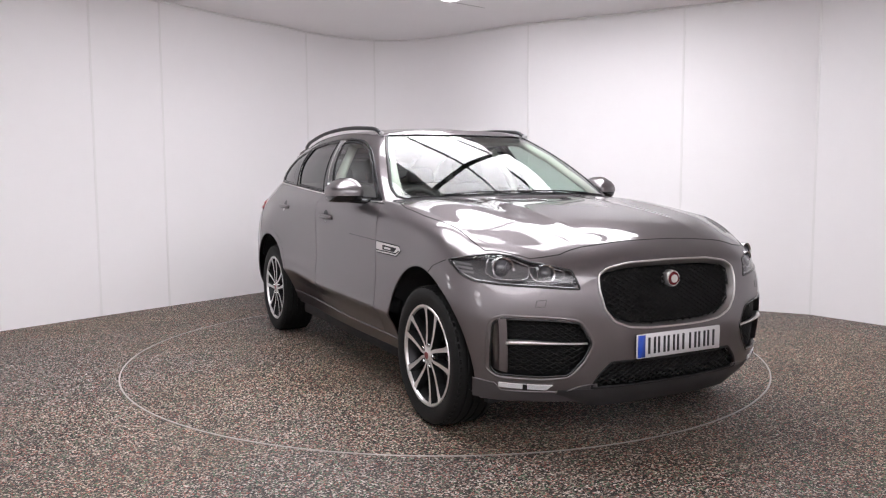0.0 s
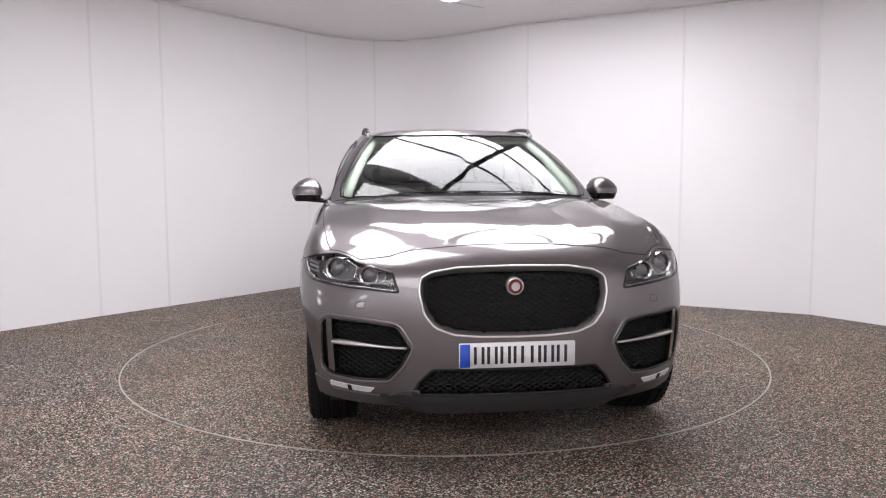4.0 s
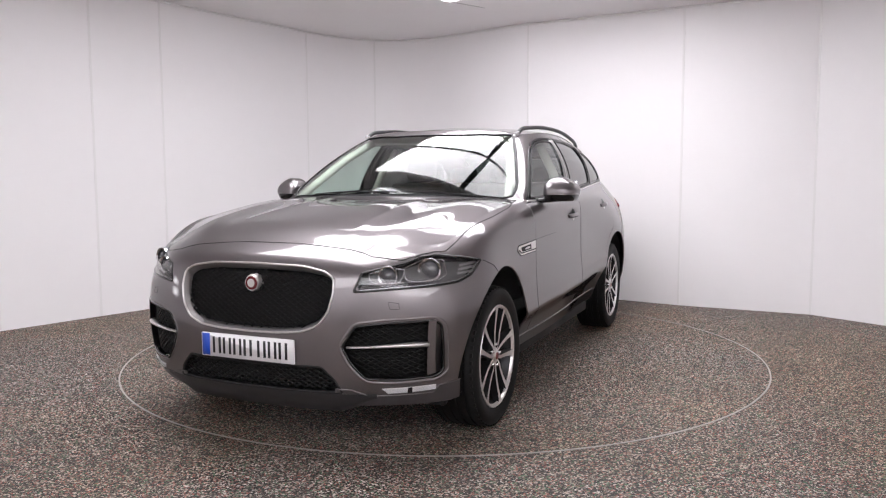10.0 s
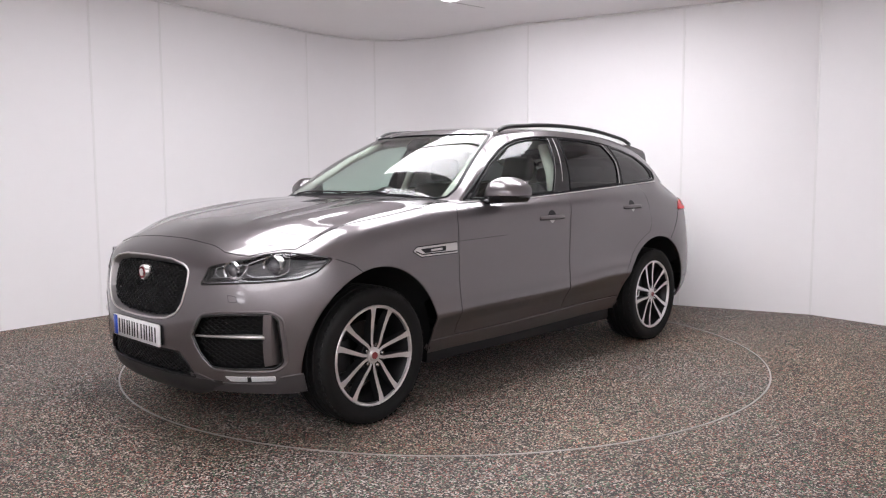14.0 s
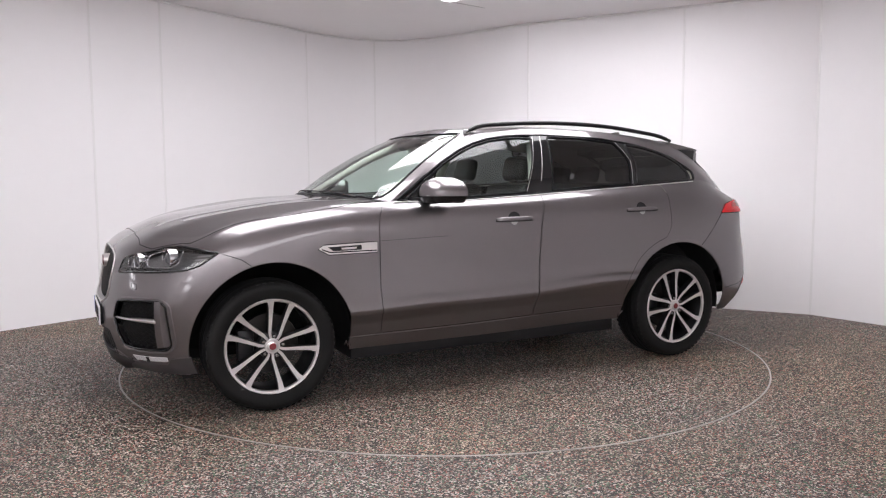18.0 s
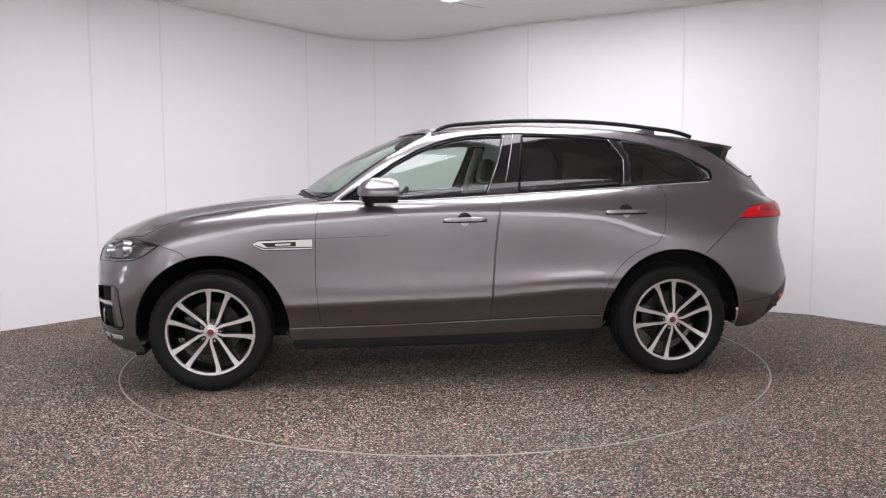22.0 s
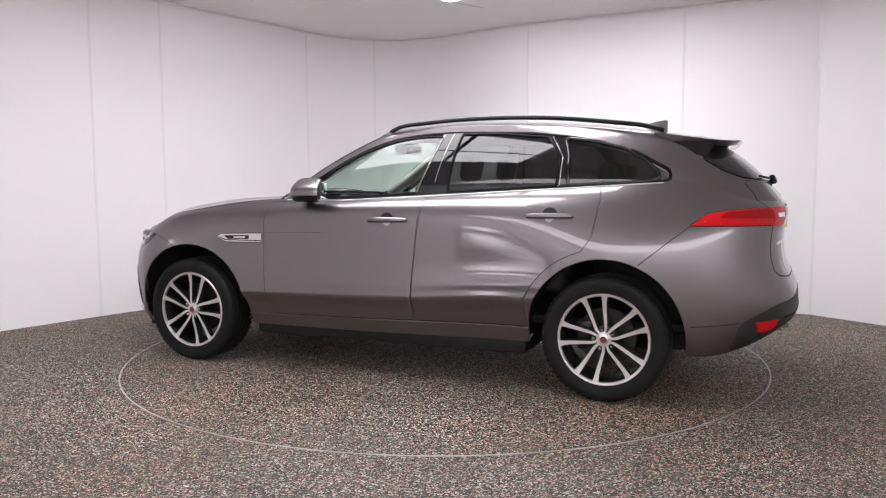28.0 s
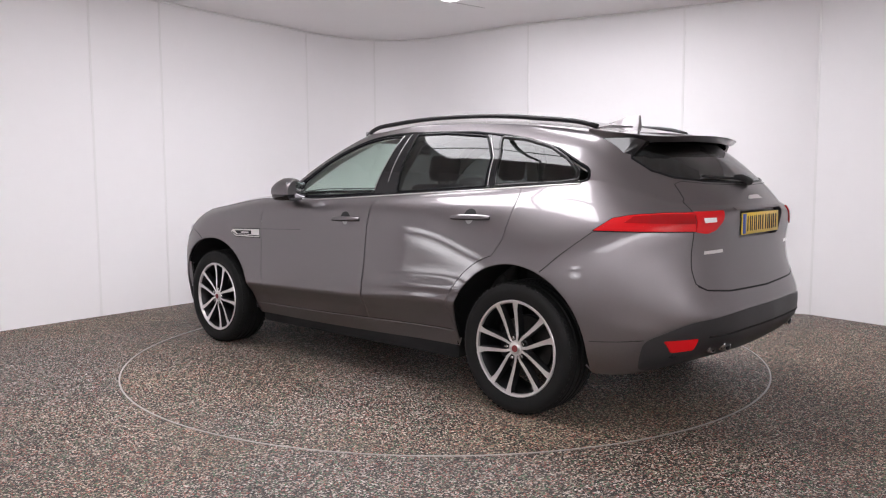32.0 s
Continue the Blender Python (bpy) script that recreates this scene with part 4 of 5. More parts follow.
        part("arch_lip", line_on(SIDE, arc(-1.437, .372, .448, -10, 192, 60), .005, -.005, False, side), PAINT, CAR)
        for cx in (1.425, -1.437):
            bm = bmesh.new()
            a = arc(cx, .372, .462, -8, 188, 40)
            r0 = [bm.verts.new((x, (.925 if z > .60 else .86) * side, z)) for x, z in a]
            r1 = [bm.verts.new((x, .55 * side, z)) for x, z in a]
            for i in range(len(a) - 1):
                bm.faces.new((r0[i], r0[i + 1], r1[i + 1], r1[i]))
            bm.faces.new(r1)
            bmesh.ops.recalc_face_normals(bm, faces=bm.faces)
            part("wheel_liner", bm, BLACK, CAR, "black wheel-arch liner")
        # fender vent
        v = [(1.177, .880), (1.150, .899), (1.013, .903), (.829, .908), (.829, .850), (1.117, .848)]
        vent = part("fender_vent", patch(SIDE, rounded(grow(v, .005), .006), .002, .02, .008, side=side), SATIN, CAR, "dark surround of the side vent")
        part("vent_frame", patch(SIDE, rounded(v, .006), .005, .02, .006, side=side), CHROME, vent, "satin silver vent frame")
        # dark bead drawn in for the shade along the vent's lower edge
        part("vent_shade", line_on(SIDE, [(1.160, .878), (1.112, .8595), (.832, .8605)], .0032, .0052, False, side), SATIN, vent, "dark lower line drawn as the vent's shade")
        part("vent_slot", patch(SIDE, rounded([(1.125, .889), (.925, .895), (.925, .868), (1.092, .866)], .004), .0066, .02, .002, side=side), BLACK, vent, "black slot")
        part("vent_badge", patch(SIDE, [(1.045, .883), (.955, .886), (.955, .875), (1.045, .873)], .0086, .02, .003, side=side), CHROME, vent, "small silver bar")
        part("panel_gap", line_on(SIDE, [(1.70, .880), (1.60, .845), (1.55, .808)], .002, 0, False, side), SEAM, CAR)
        part("panel_gap", line_on(SIDE, [(-1.625, .79), (-1.75, .895), (-1.885, 1.002)], .0022, 0, False, side), SEAM, CAR)
        part("panel_gap", line_on(RCORNER, flat_pts(RCORNER, [(-1.90, .94, .465), (-2.03, .90, .475), (-2.149, .853, .488)]), .002, 0, False, side), SEAM, CAR)
    both(make)


def bonnet():
    edge = [(2.056, 0), (2.053, .17), (2.058, .345), (2.054, .45), (2.056, .51), (2.060, .55), (2.034, .630), (2.010, .680), (1.950, .722), (1.875, .775), (1.835, .815), (1.75, .834), (1.576, .853), (1.29, .862), (1.035, .855),
            (.74, .795), (.80, .70), (.87, .54), (.935, .28), (.955, 0)]
    poly = edge + [(x, -y) for x, y in edge[-2:0:-1]]
    part("bonnet", sheet(TOP, poly, [0, 1], .0012, whole=True), PAINT, CAR, "grey metallic bonnet with soft ridges")
    part("bonnet_gap", line_on(TOP, [(x, y) for x, y in poly], .0028, -.0006, True), SEAM, CAR)
    part("cowl", line_on(TOP, [(.75, -.80), (.82, -.68), (.885, -.5), (.935, -.25), (.95, 0), (.935, .25), (.885, .5), (.82, .68), (.75, .80)], .016, -.004, flat=.6), BLACK, CAR, "black cowl strip below the windscreen")


def glass_screens():
    h = [p for p in SCREEN if p[1] >= 0]
    poly = [(x, -y) for x, y in h[::-1] if y > 0] + h
    pane("windscreen", sheet(TOP, poly, [2, 3], -.003, whole=True), CLEAR, CAR, "large raked windscreen with a green tint")
    part("screen_surround", line_on(TOP, poly, .012, -.003, True, flat=.5), SATIN, CAR, "black windscreen border")
    h = [p for p in BACKLIGHT if p[0] <= 0]
    poly = [(-a, z) for a, z in h[::-1] if a < 0] + h
    pane("rear_window", sheet(REAR, poly, [2], -.003, whole=True), TINTED, CAR, "dark sloping rear window")
    part("screen_surround", line_on(REAR, poly, .010, -.002, True, flat=.5), SATIN, CAR)
    # wipers
    for y0, y1 in ((.62, .02), (.05, -.52)):
        pts = [TOP.at((.925 - .26 * y * y, y), .006)[0] for y in np.linspace(y0, y1, 10)]
        w = part("wiper", tube(pts, .004, seg=6), BLACK, CAR, "black wiper blade resting at the windscreen base")
        part("wiper_arm", tube([TOP.at((.935 - .26 * y0 ** 2, y0), .008)[0], pts[2], pts[5]], .005, seg=6), BLACK, w)
    w = part("wiper", tube([REAR.at((a, z), .014)[0] for a, z in ((0, 1.240), (-.12, 1.250), (-.40, 1.262))], .007, seg=6), BLACK, CAR, "black rear wiper")
    part("wiper_pivot", tube([REAR.at((.02, 1.228), .02)[0], REAR.at((-.06, 1.244), .03)[0], REAR.at((-.13, 1.250), .028)[0]], [.022, .018, .010], seg=8), BLACK, w)


def lattice(outline, lift, pitch=(.040, .0245)):
    """Black diamond mesh within an outline seen from the front."""
    poly = np.array(outline, float)
    lo, hi = poly.min(0), poly.max(0)
    bms = []
    slope = pitch[1] / pitch[0]
    span = (hi[0] - lo[0]) * slope
    for s in (1, -1):
        for c in np.arange(lo[1] - span, hi[1] + span, pitch[1]):
            run = []
            for a in np.arange(lo[0], hi[0] + .01, .022):
                z = c + s * slope * (a - lo[0]) if s > 0 else c - slope * (a - lo[0]) + 0
                ok = inside(poly, np.array([[a, z]]))[0]
                if ok:
                    run.append(FRONT.at((a, z), lift)[0])
                if (not ok or a + .022 > hi[0] + .01) and run:
                    if len(run) > 1:
                        bms.append(tube(run, .0042, seg=4))
                    run = []
    return merged(*bms)


def front_end():
    g = part("grille", patch(FRONT, rounded(grow(GRILLE, .012), .02), -.07, .05), BLACK, CAR, "black recess of the grille")
    part("grille_mesh", lattice(grow(GRILLE, -.016), -.026), MESH, g, "black diamond mesh")
    part("grille_frame", line_on(FRONT, rounded(GRILLE, .02), .005, .001, True), CHROME, g, "satin chrome grille frame")
    outer = dense(rounded(grow(GRILLE, -.002), .02), .015)
    bm = bmesh.new()
    rows = []
    for q, d in zip(outer, np.linspace(0, 1, len(outer))):
        drop = np.clip((.80 - q[1]) / .22, 0, 1)
        near = q * np.array([1 - (.010 + .006 * drop) / .426, 1]) + np.array([0, .006 * (1 if q[1] < .72 else -1) + .010 * drop])
        p0, p1 = FRONT.at(q, .0)[0], FRONT.at(near, -.040)[0]
        rows.append((bm.verts.new(p0), bm.verts.new((p0 + p1) / 2 + Vector((.005, 0, 0))), bm.verts.new(p1)))
    for a, b in zip(rows, rows[1:] + rows[:1]):
        for i in (0, 1):
            bm.faces.new((a[i], b[i], b[i + 1], a[i + 1]))
    bmesh.ops.recalc_face_normals(bm, faces=bm.faces)
    part("grille_lip", bm, LIPSILVER, g, "pale satin inner band of the grille")
    x, _ = FRONT.at((0, .785), 0)
    for r, d, m, n in ((.040, .0, CHROME, "badge_ring"), (.034, .004, mat("badge_red", (.12, .012, .016), .25), "badge_face"), (.021, .007, CHROME, "badge_relief")):
        bm = lathe([(0, 0.02), (r * .9, 0.02), (r, 0.012), (r, -.02)], 40)
        bmesh.ops.transform(bm, matrix=Matrix.Translation((x.x - .022 + d, 0, .788)) @ Matrix.Rotation(radians(-90), 4, "Z"), verts=bm.verts)
        part(n, bm, m, g, {"badge_ring": "silver badge ring", "badge_face": "dark red badge face", "badge_relief": "silver emblem"}[n])
    i = part("lower_intake", patch(FRONT, rounded(grow(INTAKE, .012), .02), -.07, .05), BLACK, CAR, "black recess of the lower intake")
    part("intake_mesh", lattice(INTAKE, -.02), MESH, i, "black diamond mesh")
    part("intake_lip", line_on(FRONT, rounded(INTAKE, .015), .008, -.004, True), BLACK, i)
    bm = bmesh.new()
    rows = []
    for y in np.linspace(-.60, .60, 41):
        x = FRONT.at((y, .300))[0].x + .005
        edge = 1 - .55 * max(0, (abs(y) - .42) / .18)
        rows.append([bm.verts.new(q) for q in ((x, y, .302), (x - .004, y, .285), (x - .022, y, .302 - .062 * edge), (x - .055, y, .302 - .094 * edge), (x - .30, y, .302 - .096 * edge), (x - .30, y, .302))])
    for a, b in zip(rows, rows[1:]):
        for k in range(6):
            bm.faces.new((a[k], b[k], b[(k + 1) % 6], a[(k + 1) % 6]))
    bm.faces.new(rows[0])
    bm.faces.new(rows[-1][::-1])
    bmesh.ops.recalc_face_normals(bm, faces=bm.faces)
    part("front_valance", soften(bm, 40), GREYPLASTIC, CAR, "dark plastic lower valance")

    def make(side):
        f = part("side_intake", patch(FRONT, rounded(grow(FOG_IN, .035), .02), -.05, .05, side=side), BLACK, CAR, "black recess of the side intake")
        lat = lattice(FOG_IN, -.03)
        part("intake_mesh", flip(lat) if side < 0 else lat, MESH, f, "black diamond mesh")
        part("intake_lip", line_on(FRONT, rounded(FOG_IN, .015), .007, -.003, True, side), GLOSS, f)
        bar = [FRONT.at(q, l)[0] for q, l in (((.812, .524), -.012), ((.72, .527), -.004), ((.58, .521), -.004), ((.487, .517), -.010))]
        b = tube([tuple(p) for p in smooth_curve([tuple(p) for p in bar], 14)], [.021] * 4 + [.019, .017, .015, .013, .012] + [.010] * 5, False, 8, .6, up=(0, 0, 1))
        part("intake_blade", flip(b) if side < 0 else b, CHROME, f, "satin silver blade")
        part("intake_frame", line_on(FRONT, rounded(grow(FOG_IN, .015), .03), .009, -.005, True, side, seg=10, flat=.8), PAINT, f, "raised grey rim of the intake")
        fin = [(.838, .634), (.812, .634), (.798, .384), (.826, .392)]
        part("intake_fin", patch(FRONT, fin, .004, .02, .06, side=side), PAINT, f, "grey upright fin")
        dr = flat_pts(CORNER, [(2.12, .624, .330), (1.971, .8215, .336), (1.966, .819, .313), (2.10, .645, .306)])
        lamp = part("fog_lamp", patch(CORNER, rounded(dr, .004), .006, .01, .01, side=side), LED_WHITE, CAR, "bright slim lower lamp strip")
        part("lamp_divider", patch(CORNER, flat_pts(CORNER, [(2.052, .716, .333), (2.04, .730, .334), (2.035, .728, .309), (2.047, .712, .308)]), .010, .01, .006, side=side), BLACK, lamp, "dark divider")
        part("lamp_lens", patch(CORNER, rounded(grow(dr, -.002), .004), .012, .01, .003, side=side), LENS, lamp)
        ln = [(2.197, .43, .328), (2.173, .497, .323), (2.131, .568, .293), (1.965, .806, .295), (1.954, .83, .328), (1.863, .897, .341)]
        part("lip_strip", line_on(CORNER, flat_pts(CORNER, ln), .0032, .002, False, side), PAINT, CAR, "thin grey edge above the lower lip")
        low = flat_pts(CORNER, ln + [(1.835, .885, .245), (1.95, .79, .237), (2.10, .56, .237), (2.15, .40, .237)])
        part("bumper_lip", patch(CORNER, low, .002, .03, .008, side=side), LIP, CAR, "dark grey lower bumper lip")
        part("air_flap", box((.05, .30, .035), (1.87, .68 * side, .228), .008), BLACK, CAR, "black air flap ahead of the wheel")
        sq = [(.66, .722), (.70, .716), (.705, .690), (.668, .690)]
        part("washer_cover", line_on(FRONT, sq, .0013, 0, True, side), SEAM, CAR)
    both(make)


def headlights():
    def make(side):
        h = part("headlight", patch(CORNER, rounded(grow(LAMP, .006), .01), -.055, .03, side=side), LAMP_GREY, CAR, "headlight with two round projectors behind a clear lens")
        part("lamp_bezel", line_on(CORNER, rounded(LAMP, .012), .006, -.003, True, side), GLOSS, h)
        pane("lamp_lens", patch(CORNER, rounded(LAMP, .012), -.001, .02, side=side), LENS, h, "clear lens")
        lower = flat_pts(CORNER, [(2.165, .52, .772), (2.10, .665, .784), (1.977, .818, .793), (1.876, .897, .8035), (1.805, .93, .829), (1.725, .94, .882)])
        part("lamp_strip", line_on(CORNER, lower, .003, -.010, False, side), BRIGHT, h, "bright lower light strip")
        part("lamp_tray", patch(CORNER, flat_pts(CORNER, [(2.16, .53, .776), (2.145, .54, .80), (2.04, .74, .806), (1.98, .81, .797)]), -.02, .02, .03, side=side), BLACK, h, "black lower tray")
        big = [(2.03, .70, .872), (2.05, .715, .82), (2.03, .74, .808), (1.95, .834, .812), (1.90, .85, .835), (1.875, .825, .90), (1.94, .765, .910)]
        small = [(2.128, .575, .85), (2.135, .575, .82), (2.128, .60, .804), (2.075, .689, .804), (2.05, .70, .83), (2.03, .70, .866), (2.08, .64, .872)]
        for p, r, sh in (((1.948, .790, .864), .053, big), ((2.085, .645, .842), .044, small)):
            q = CORNER.flat(np.array(p))
            sh = flat_pts(CORNER, sh)
            c, n = CORNER.at(q, -.020)
            ax = Vector((1, .28, 0)).normalized()
            rot = Vector((0, 1, 0)).rotation_difference(ax).to_matrix().to_4x4()
            m = Matrix.Translation(c) @ rot
            ring = lathe([(r * .80, -.02), (r * .84, .012), (r, .016), (r * 1.03, .004), (r, -.03)], 36)
            bmesh.ops.transform(ring, matrix=m, verts=ring.verts)
            rob = part("projector_ring", flip(ring) if side < 0 else ring, BRIGHT, h, "bright projector ring")
            dome = lathe([(0.0001, .020), (r * .25, .018), (r * .5, .012), (r * .72, .002), (r * .8, -.012)], 32)
            bmesh.ops.transform(dome, matrix=m, verts=dome.verts)
            part("projector_lens", flip(dome) if side < 0 else dome, mat("projector_glass", (.10, .10, .11), .03, 0, Coat_Weight=1.0), rob, "glossy round projector lens")
            # squared bright reflector shell round the projector
            part("reflector", line_on(CORNER, rounded(sh, .010), .0029, -.012, True, side), BRIGHT, h, "bright reflector outline")
            part("reflector", patch(CORNER, rounded(sh, .012), -.034, .015, side=side), LAMP_GREY, h, "grey reflector")
        for k in range(3):
            z = .832 + .020 * k
            s = flat_pts(CORNER, [(1.84 - .012 * k, .885, z), (1.735 - .012 * k, .935, z + .004), (1.735 - .012 * k, .935, z + .014), (1.84 - .012 * k, .885, z + .010)])
            part("marker_strip", patch(CORNER, s, -.030, .02, .004, side=side), SILVER, h, "pale side marker strip")
    both(make)


def plate_bars(host, x, z0, face, ink, rear=False):
    """A number plate; its characters are plain bars."""
    s = -1 if rear else 1
    pl = part("number_plate", ngon_box(rounded([(-.26, z0), (.26, z0), (.26, z0 + .111), (-.26, z0 + .111)], .006), x, .008 * s), face, host, "number plate with dark bars")
    part("plate_band", ngon_box([(-.256 * s, z0 + .004), (-.212 * s, z0 + .004), (-.212 * s, z0 + .107), (-.256 * s, z0 + .107)], x + .001 * s, .004 * s), PLATE_BLUE, pl, "blue end band")
    for k in range(7):
        y = (-.195 + k * .059 + (.018 if k > 3 else 0)) * s
        for w in (0, .034):
            a, b = sorted((y + w * s, y + (w + .013) * s))
            part("plate_bar", ngon_box([(a, z0 + .017), (b, z0 + .017), (b, z0 + .094), (a, z0 + .094)], x + .0012 * s, .004 * s), ink, pl)
    return pl


def smooth_outline(poly):
    """Round every corner of a half outline but those on the centre line."""
    body = rounded(poly, .06, 5)
    return [q for q in poly[:1]] + [tuple(q) for q in body if abs(q[0]) > .03] + [q for q in poly[-1:]]


def rear_end():
    seam = [(.0, 1.222), (-.40, 1.232), (-.52, 1.246), (-.557, 1.232), (-.572, 1.16), (-.628, 1.093), (-.655, 1.0), (-.660, .90), (-.664, .82), (-.655, .755), (-.60, .722), (-.43, .708), (0, .700)]
    poly = seam + [(-a, z) for a, z in seam[-2:0:-1]]
    t = part("tailgate", sheet(REAR, poly, [0, 2], .0012, whole=True, hole=PLATE_HOLE), PAINT, CAR, "grey metallic tailgate")
    part("tailgate_gap", line_on(REAR, poly, .003, -.0006, True), SEAM, t)
    part("gate_gap_low", line_on(REAR, [(-.645, .745), (-.60, .722), (-.43, .706), (0, .698), (.43, .706), (.60, .722), (.645, .745)], .006, -.002, flat=.8), SEAM, t)
    brow = [(-.34, 1.110), (0, 1.114), (.34, 1.110), (.33, 1.100), (0, 1.102), (-.33, 1.100)]
    part("plate_brow", patch(REAR, brow, .006, .03, .03), PAINT, t, "grey ledge above the number plate")
    rim = dense(PLATE_HOLE, .03)
    bm = bmesh.new()
    near = [bm.verts.new(REAR.at(q, .001)[0]) for q in rim]
    deep = [bm.verts.new(v.co + Vector((.040, 0, 0))) for v in near]
    for i in range(len(rim)):
        j = (i + 1) % len(rim)
        bm.faces.new((near[i], near[j], deep[j], deep[i]))
    bm.faces.new(deep)
    bmesh.ops.recalc_face_normals(bm, faces=bm.faces)
    part("plate_recess", bm, PAINT, t, "recess behind the number plate", False)
    plate_bars(t, -2.378, .972, PLATE_YELLOW, PLATE_BLACK, True)
    for a0, a1, z, hgt in ((-.585, -.44, .893, .016), (.44, .585, .893, .016)):
        part("badge_bar", patch(REAR, [(a0, z), (a1, z + .003), (a1, z + .003 + hgt), (a0, z + hgt)], .004, .03, .004), CHROME, t, "silver badge bar")
    part("badge_emblem", patch(REAR, rounded([(-.10, 1.150), (.10, 1.150), (.06, 1.172), (-.06, 1.168)], .008), .005, .02, .005), CHROME, t, "silver emblem")

    def make(side):
        o = flat_pts(RCORNER, [(-1.889, .902, 1.006), (-1.97, .849, 1.068), (-2.054, .808, 1.085), (-2.179, .734, 1.094), (-2.288, .632, 1.095), (-2.308, .658, 1.006), (-2.147, .814, 1.006)])
        l = part("tail_lamp", patch(RCORNER, rounded(o, .006), .005, .02, .012, side=side), RED, CAR, "long red tail lamp")
        lo = flat_pts(RCORNER, [(-1.90, .897, 1.008), (-1.925, .882, 1.026), (-2.10, .835, 1.030), (-2.30, .652, 1.030), (-2.306, .657, 1.009), (-2.147, .814, 1.009)])
        part("lamp_band", patch(RCORNER, lo, .009, .02, .004, side=side), RED, l, "bright red band")
        hi = flat_pts(RCORNER, [(-2.02, .835, 1.045), (-2.06, .808, 1.076), (-2.18, .734, 1.086), (-2.285, .635, 1.087), (-2.295, .642, 1.042)])
        part("lamp_panel", patch(RCORNER, hi, .0075, .02, .003, side=side), RED_DARK, l, "deep red upper lens")
        s = -1 * side
        inner = [(s * .622, 1.096), (s * .448, 1.100), (s * .478, 1.052), (s * .53, 1.010), (s * .585, .994), (s * .628, 1.000), (s * .650, 1.006)]
        li = part("tail_lamp", patch(REAR, rounded(inner if side < 0 else inner[::-1], .010), .007, .02, .010), RED, t, "inner red tail lamp on the tailgate")
        part("reverse_lens", patch(REAR, [(s * .60, 1.066), (s * .53, 1.068), (s * .53, 1.048), (s * .60, 1.046)], .011, .02, .004), PLATE_WHITE, li, "pale reversing lens")
        va = [(0, .612), (s * .30, .610), (s * .47, .604), (s * .70, .578), (s * .80, .526), (s * .852, .482), (s * .845, .40), (s * .80, .318), (s * .70, .345), (s * .5, .372), (0, .378)]
        part("rear_valance", patch(REAR, smooth_outline(va), .003, .03, .01), GREYPLASTIC, CAR, "dark grey lower rear bumper")
        rf = [(s * .795, .488), (s * .672, .497), (s * .672, .440), (s * .755, .430)]
        part("reflector", patch(REAR, rounded(rf, .006), .008, .02, .008), RED, CAR, "red lower reflector")
        for ey in (.455, .540):
            tip = -2.394 + (ey - .455) * .45
            pipe = lathe([(.034, -.16), (.034, .0), (.036, .004), (.040, .004), (.042, .0), (.042, -.16)], 28)
            bmesh.ops.transform(pipe, matrix=Matrix.Translation((tip, ey * side, .444)) @ Matrix.Rotation(radians(90), 4, "Z") @ Matrix.Diagonal((1, 1, .88, 1)), verts=pipe.verts)
            ex = part("exhaust", pipe, BRIGHT, CAR, "chrome exhaust tailpipe")
            part("exhaust_bore", tube([(tip + .15, ey * side, .444), (tip + .05, ey * side, .444)], .0345, False, 24, .85), SEAM, ex)
        part("valance_groove", line_on(REAR, [(0, .515), (s * .35, .512), (s * .62, .500)], .006, .002, flat=.7), SEAM, CAR)
        part("lamp_edge", line_on(RCORNER, rounded(o, .006), .0035, .002, True, side), SATIN, l, "dark edge of the lamp")
        # roof rail
        r = smooth_curve([(.06, .578, 1.560), (.0, .580, 1.592), (-.14, .584, 1.616), (-.40, .590, 1.633), (-.75, .592, 1.638), (-1.15, .585, 1.620), (-1.45, .570, 1.588), (-1.62, .555, 1.562), (-1.70, .545, 1.538)], 40)
        b = tube([tuple(p) for p in r], .014, False, 8, 1.0)
        rail = part("roof_rail", flip(b) if side < 0 else b, RAIL, CAR, "black roof rail")
        f = box((.05, .026, .034), (.052, .578 * side, 1.566), .01)
        part("rail_foot", f, SILVER, rail, "silver rail foot")
    both(make)
    # spoiler
    half = [(-1.62, .0), (-1.62, .30), (-1.62, .52), (-1.66, .572), (-1.80, .575), (-1.95, .548), (-2.03, .50), (-2.085, .40), (-2.115, .20), (-2.12, 0)]
    pts = half + [(x, -y) for x, y in half[-2:0:-1]]
    bm = bmesh.new()
    def top_z(x, y):
        return 1.572 - .036 * (abs(y) / .56) ** 2 - (-1.62 - x) * .165
    a = [bm.verts.new((x, y, top_z(x, y))) for x, y in pts]
    b = [bm.verts.new((x + (.03 if x < -1.9 else 0), y * .96, top_z(x, y) - (.030 if x < -1.9 else .075))) for x, y in pts]
    bm.faces.new(a)
    bm.faces.new(b[::-1])
    for i in range(len(a)):
        j = (i + 1) % len(a)
        bm.faces.new((a[i], b[i], b[j], a[j]))
    bmesh.ops.recalc_face_normals(bm, faces=bm.faces)
    bmesh.ops.bevel(bm, geom=bm.edges[:], offset=.008, segments=2, affect="EDGES")
    sp = part("spoiler", soften(bm), PAINT, CAR, "grey roof spoiler over the rear window")
    for s in (1, -1):
        fin = bmesh.new()
        o = [(-1.70, .580, 1.475), (-1.93, .560, 1.470), (-1.98, .535, 1.452), (-1.93, .585, 1.375), (-1.88, .605, 1.385)]
        p0 = [fin.verts.new((x, y * s, z)) for x, y, z in o]
        p1 = [fin.verts.new((x, (y - .035) * s, z)) for x, y, z in o]
        fin.faces.new(p0)
        fin.faces.new(p1[::-1])
        for i in range(5):
            j = (i + 1) % 5
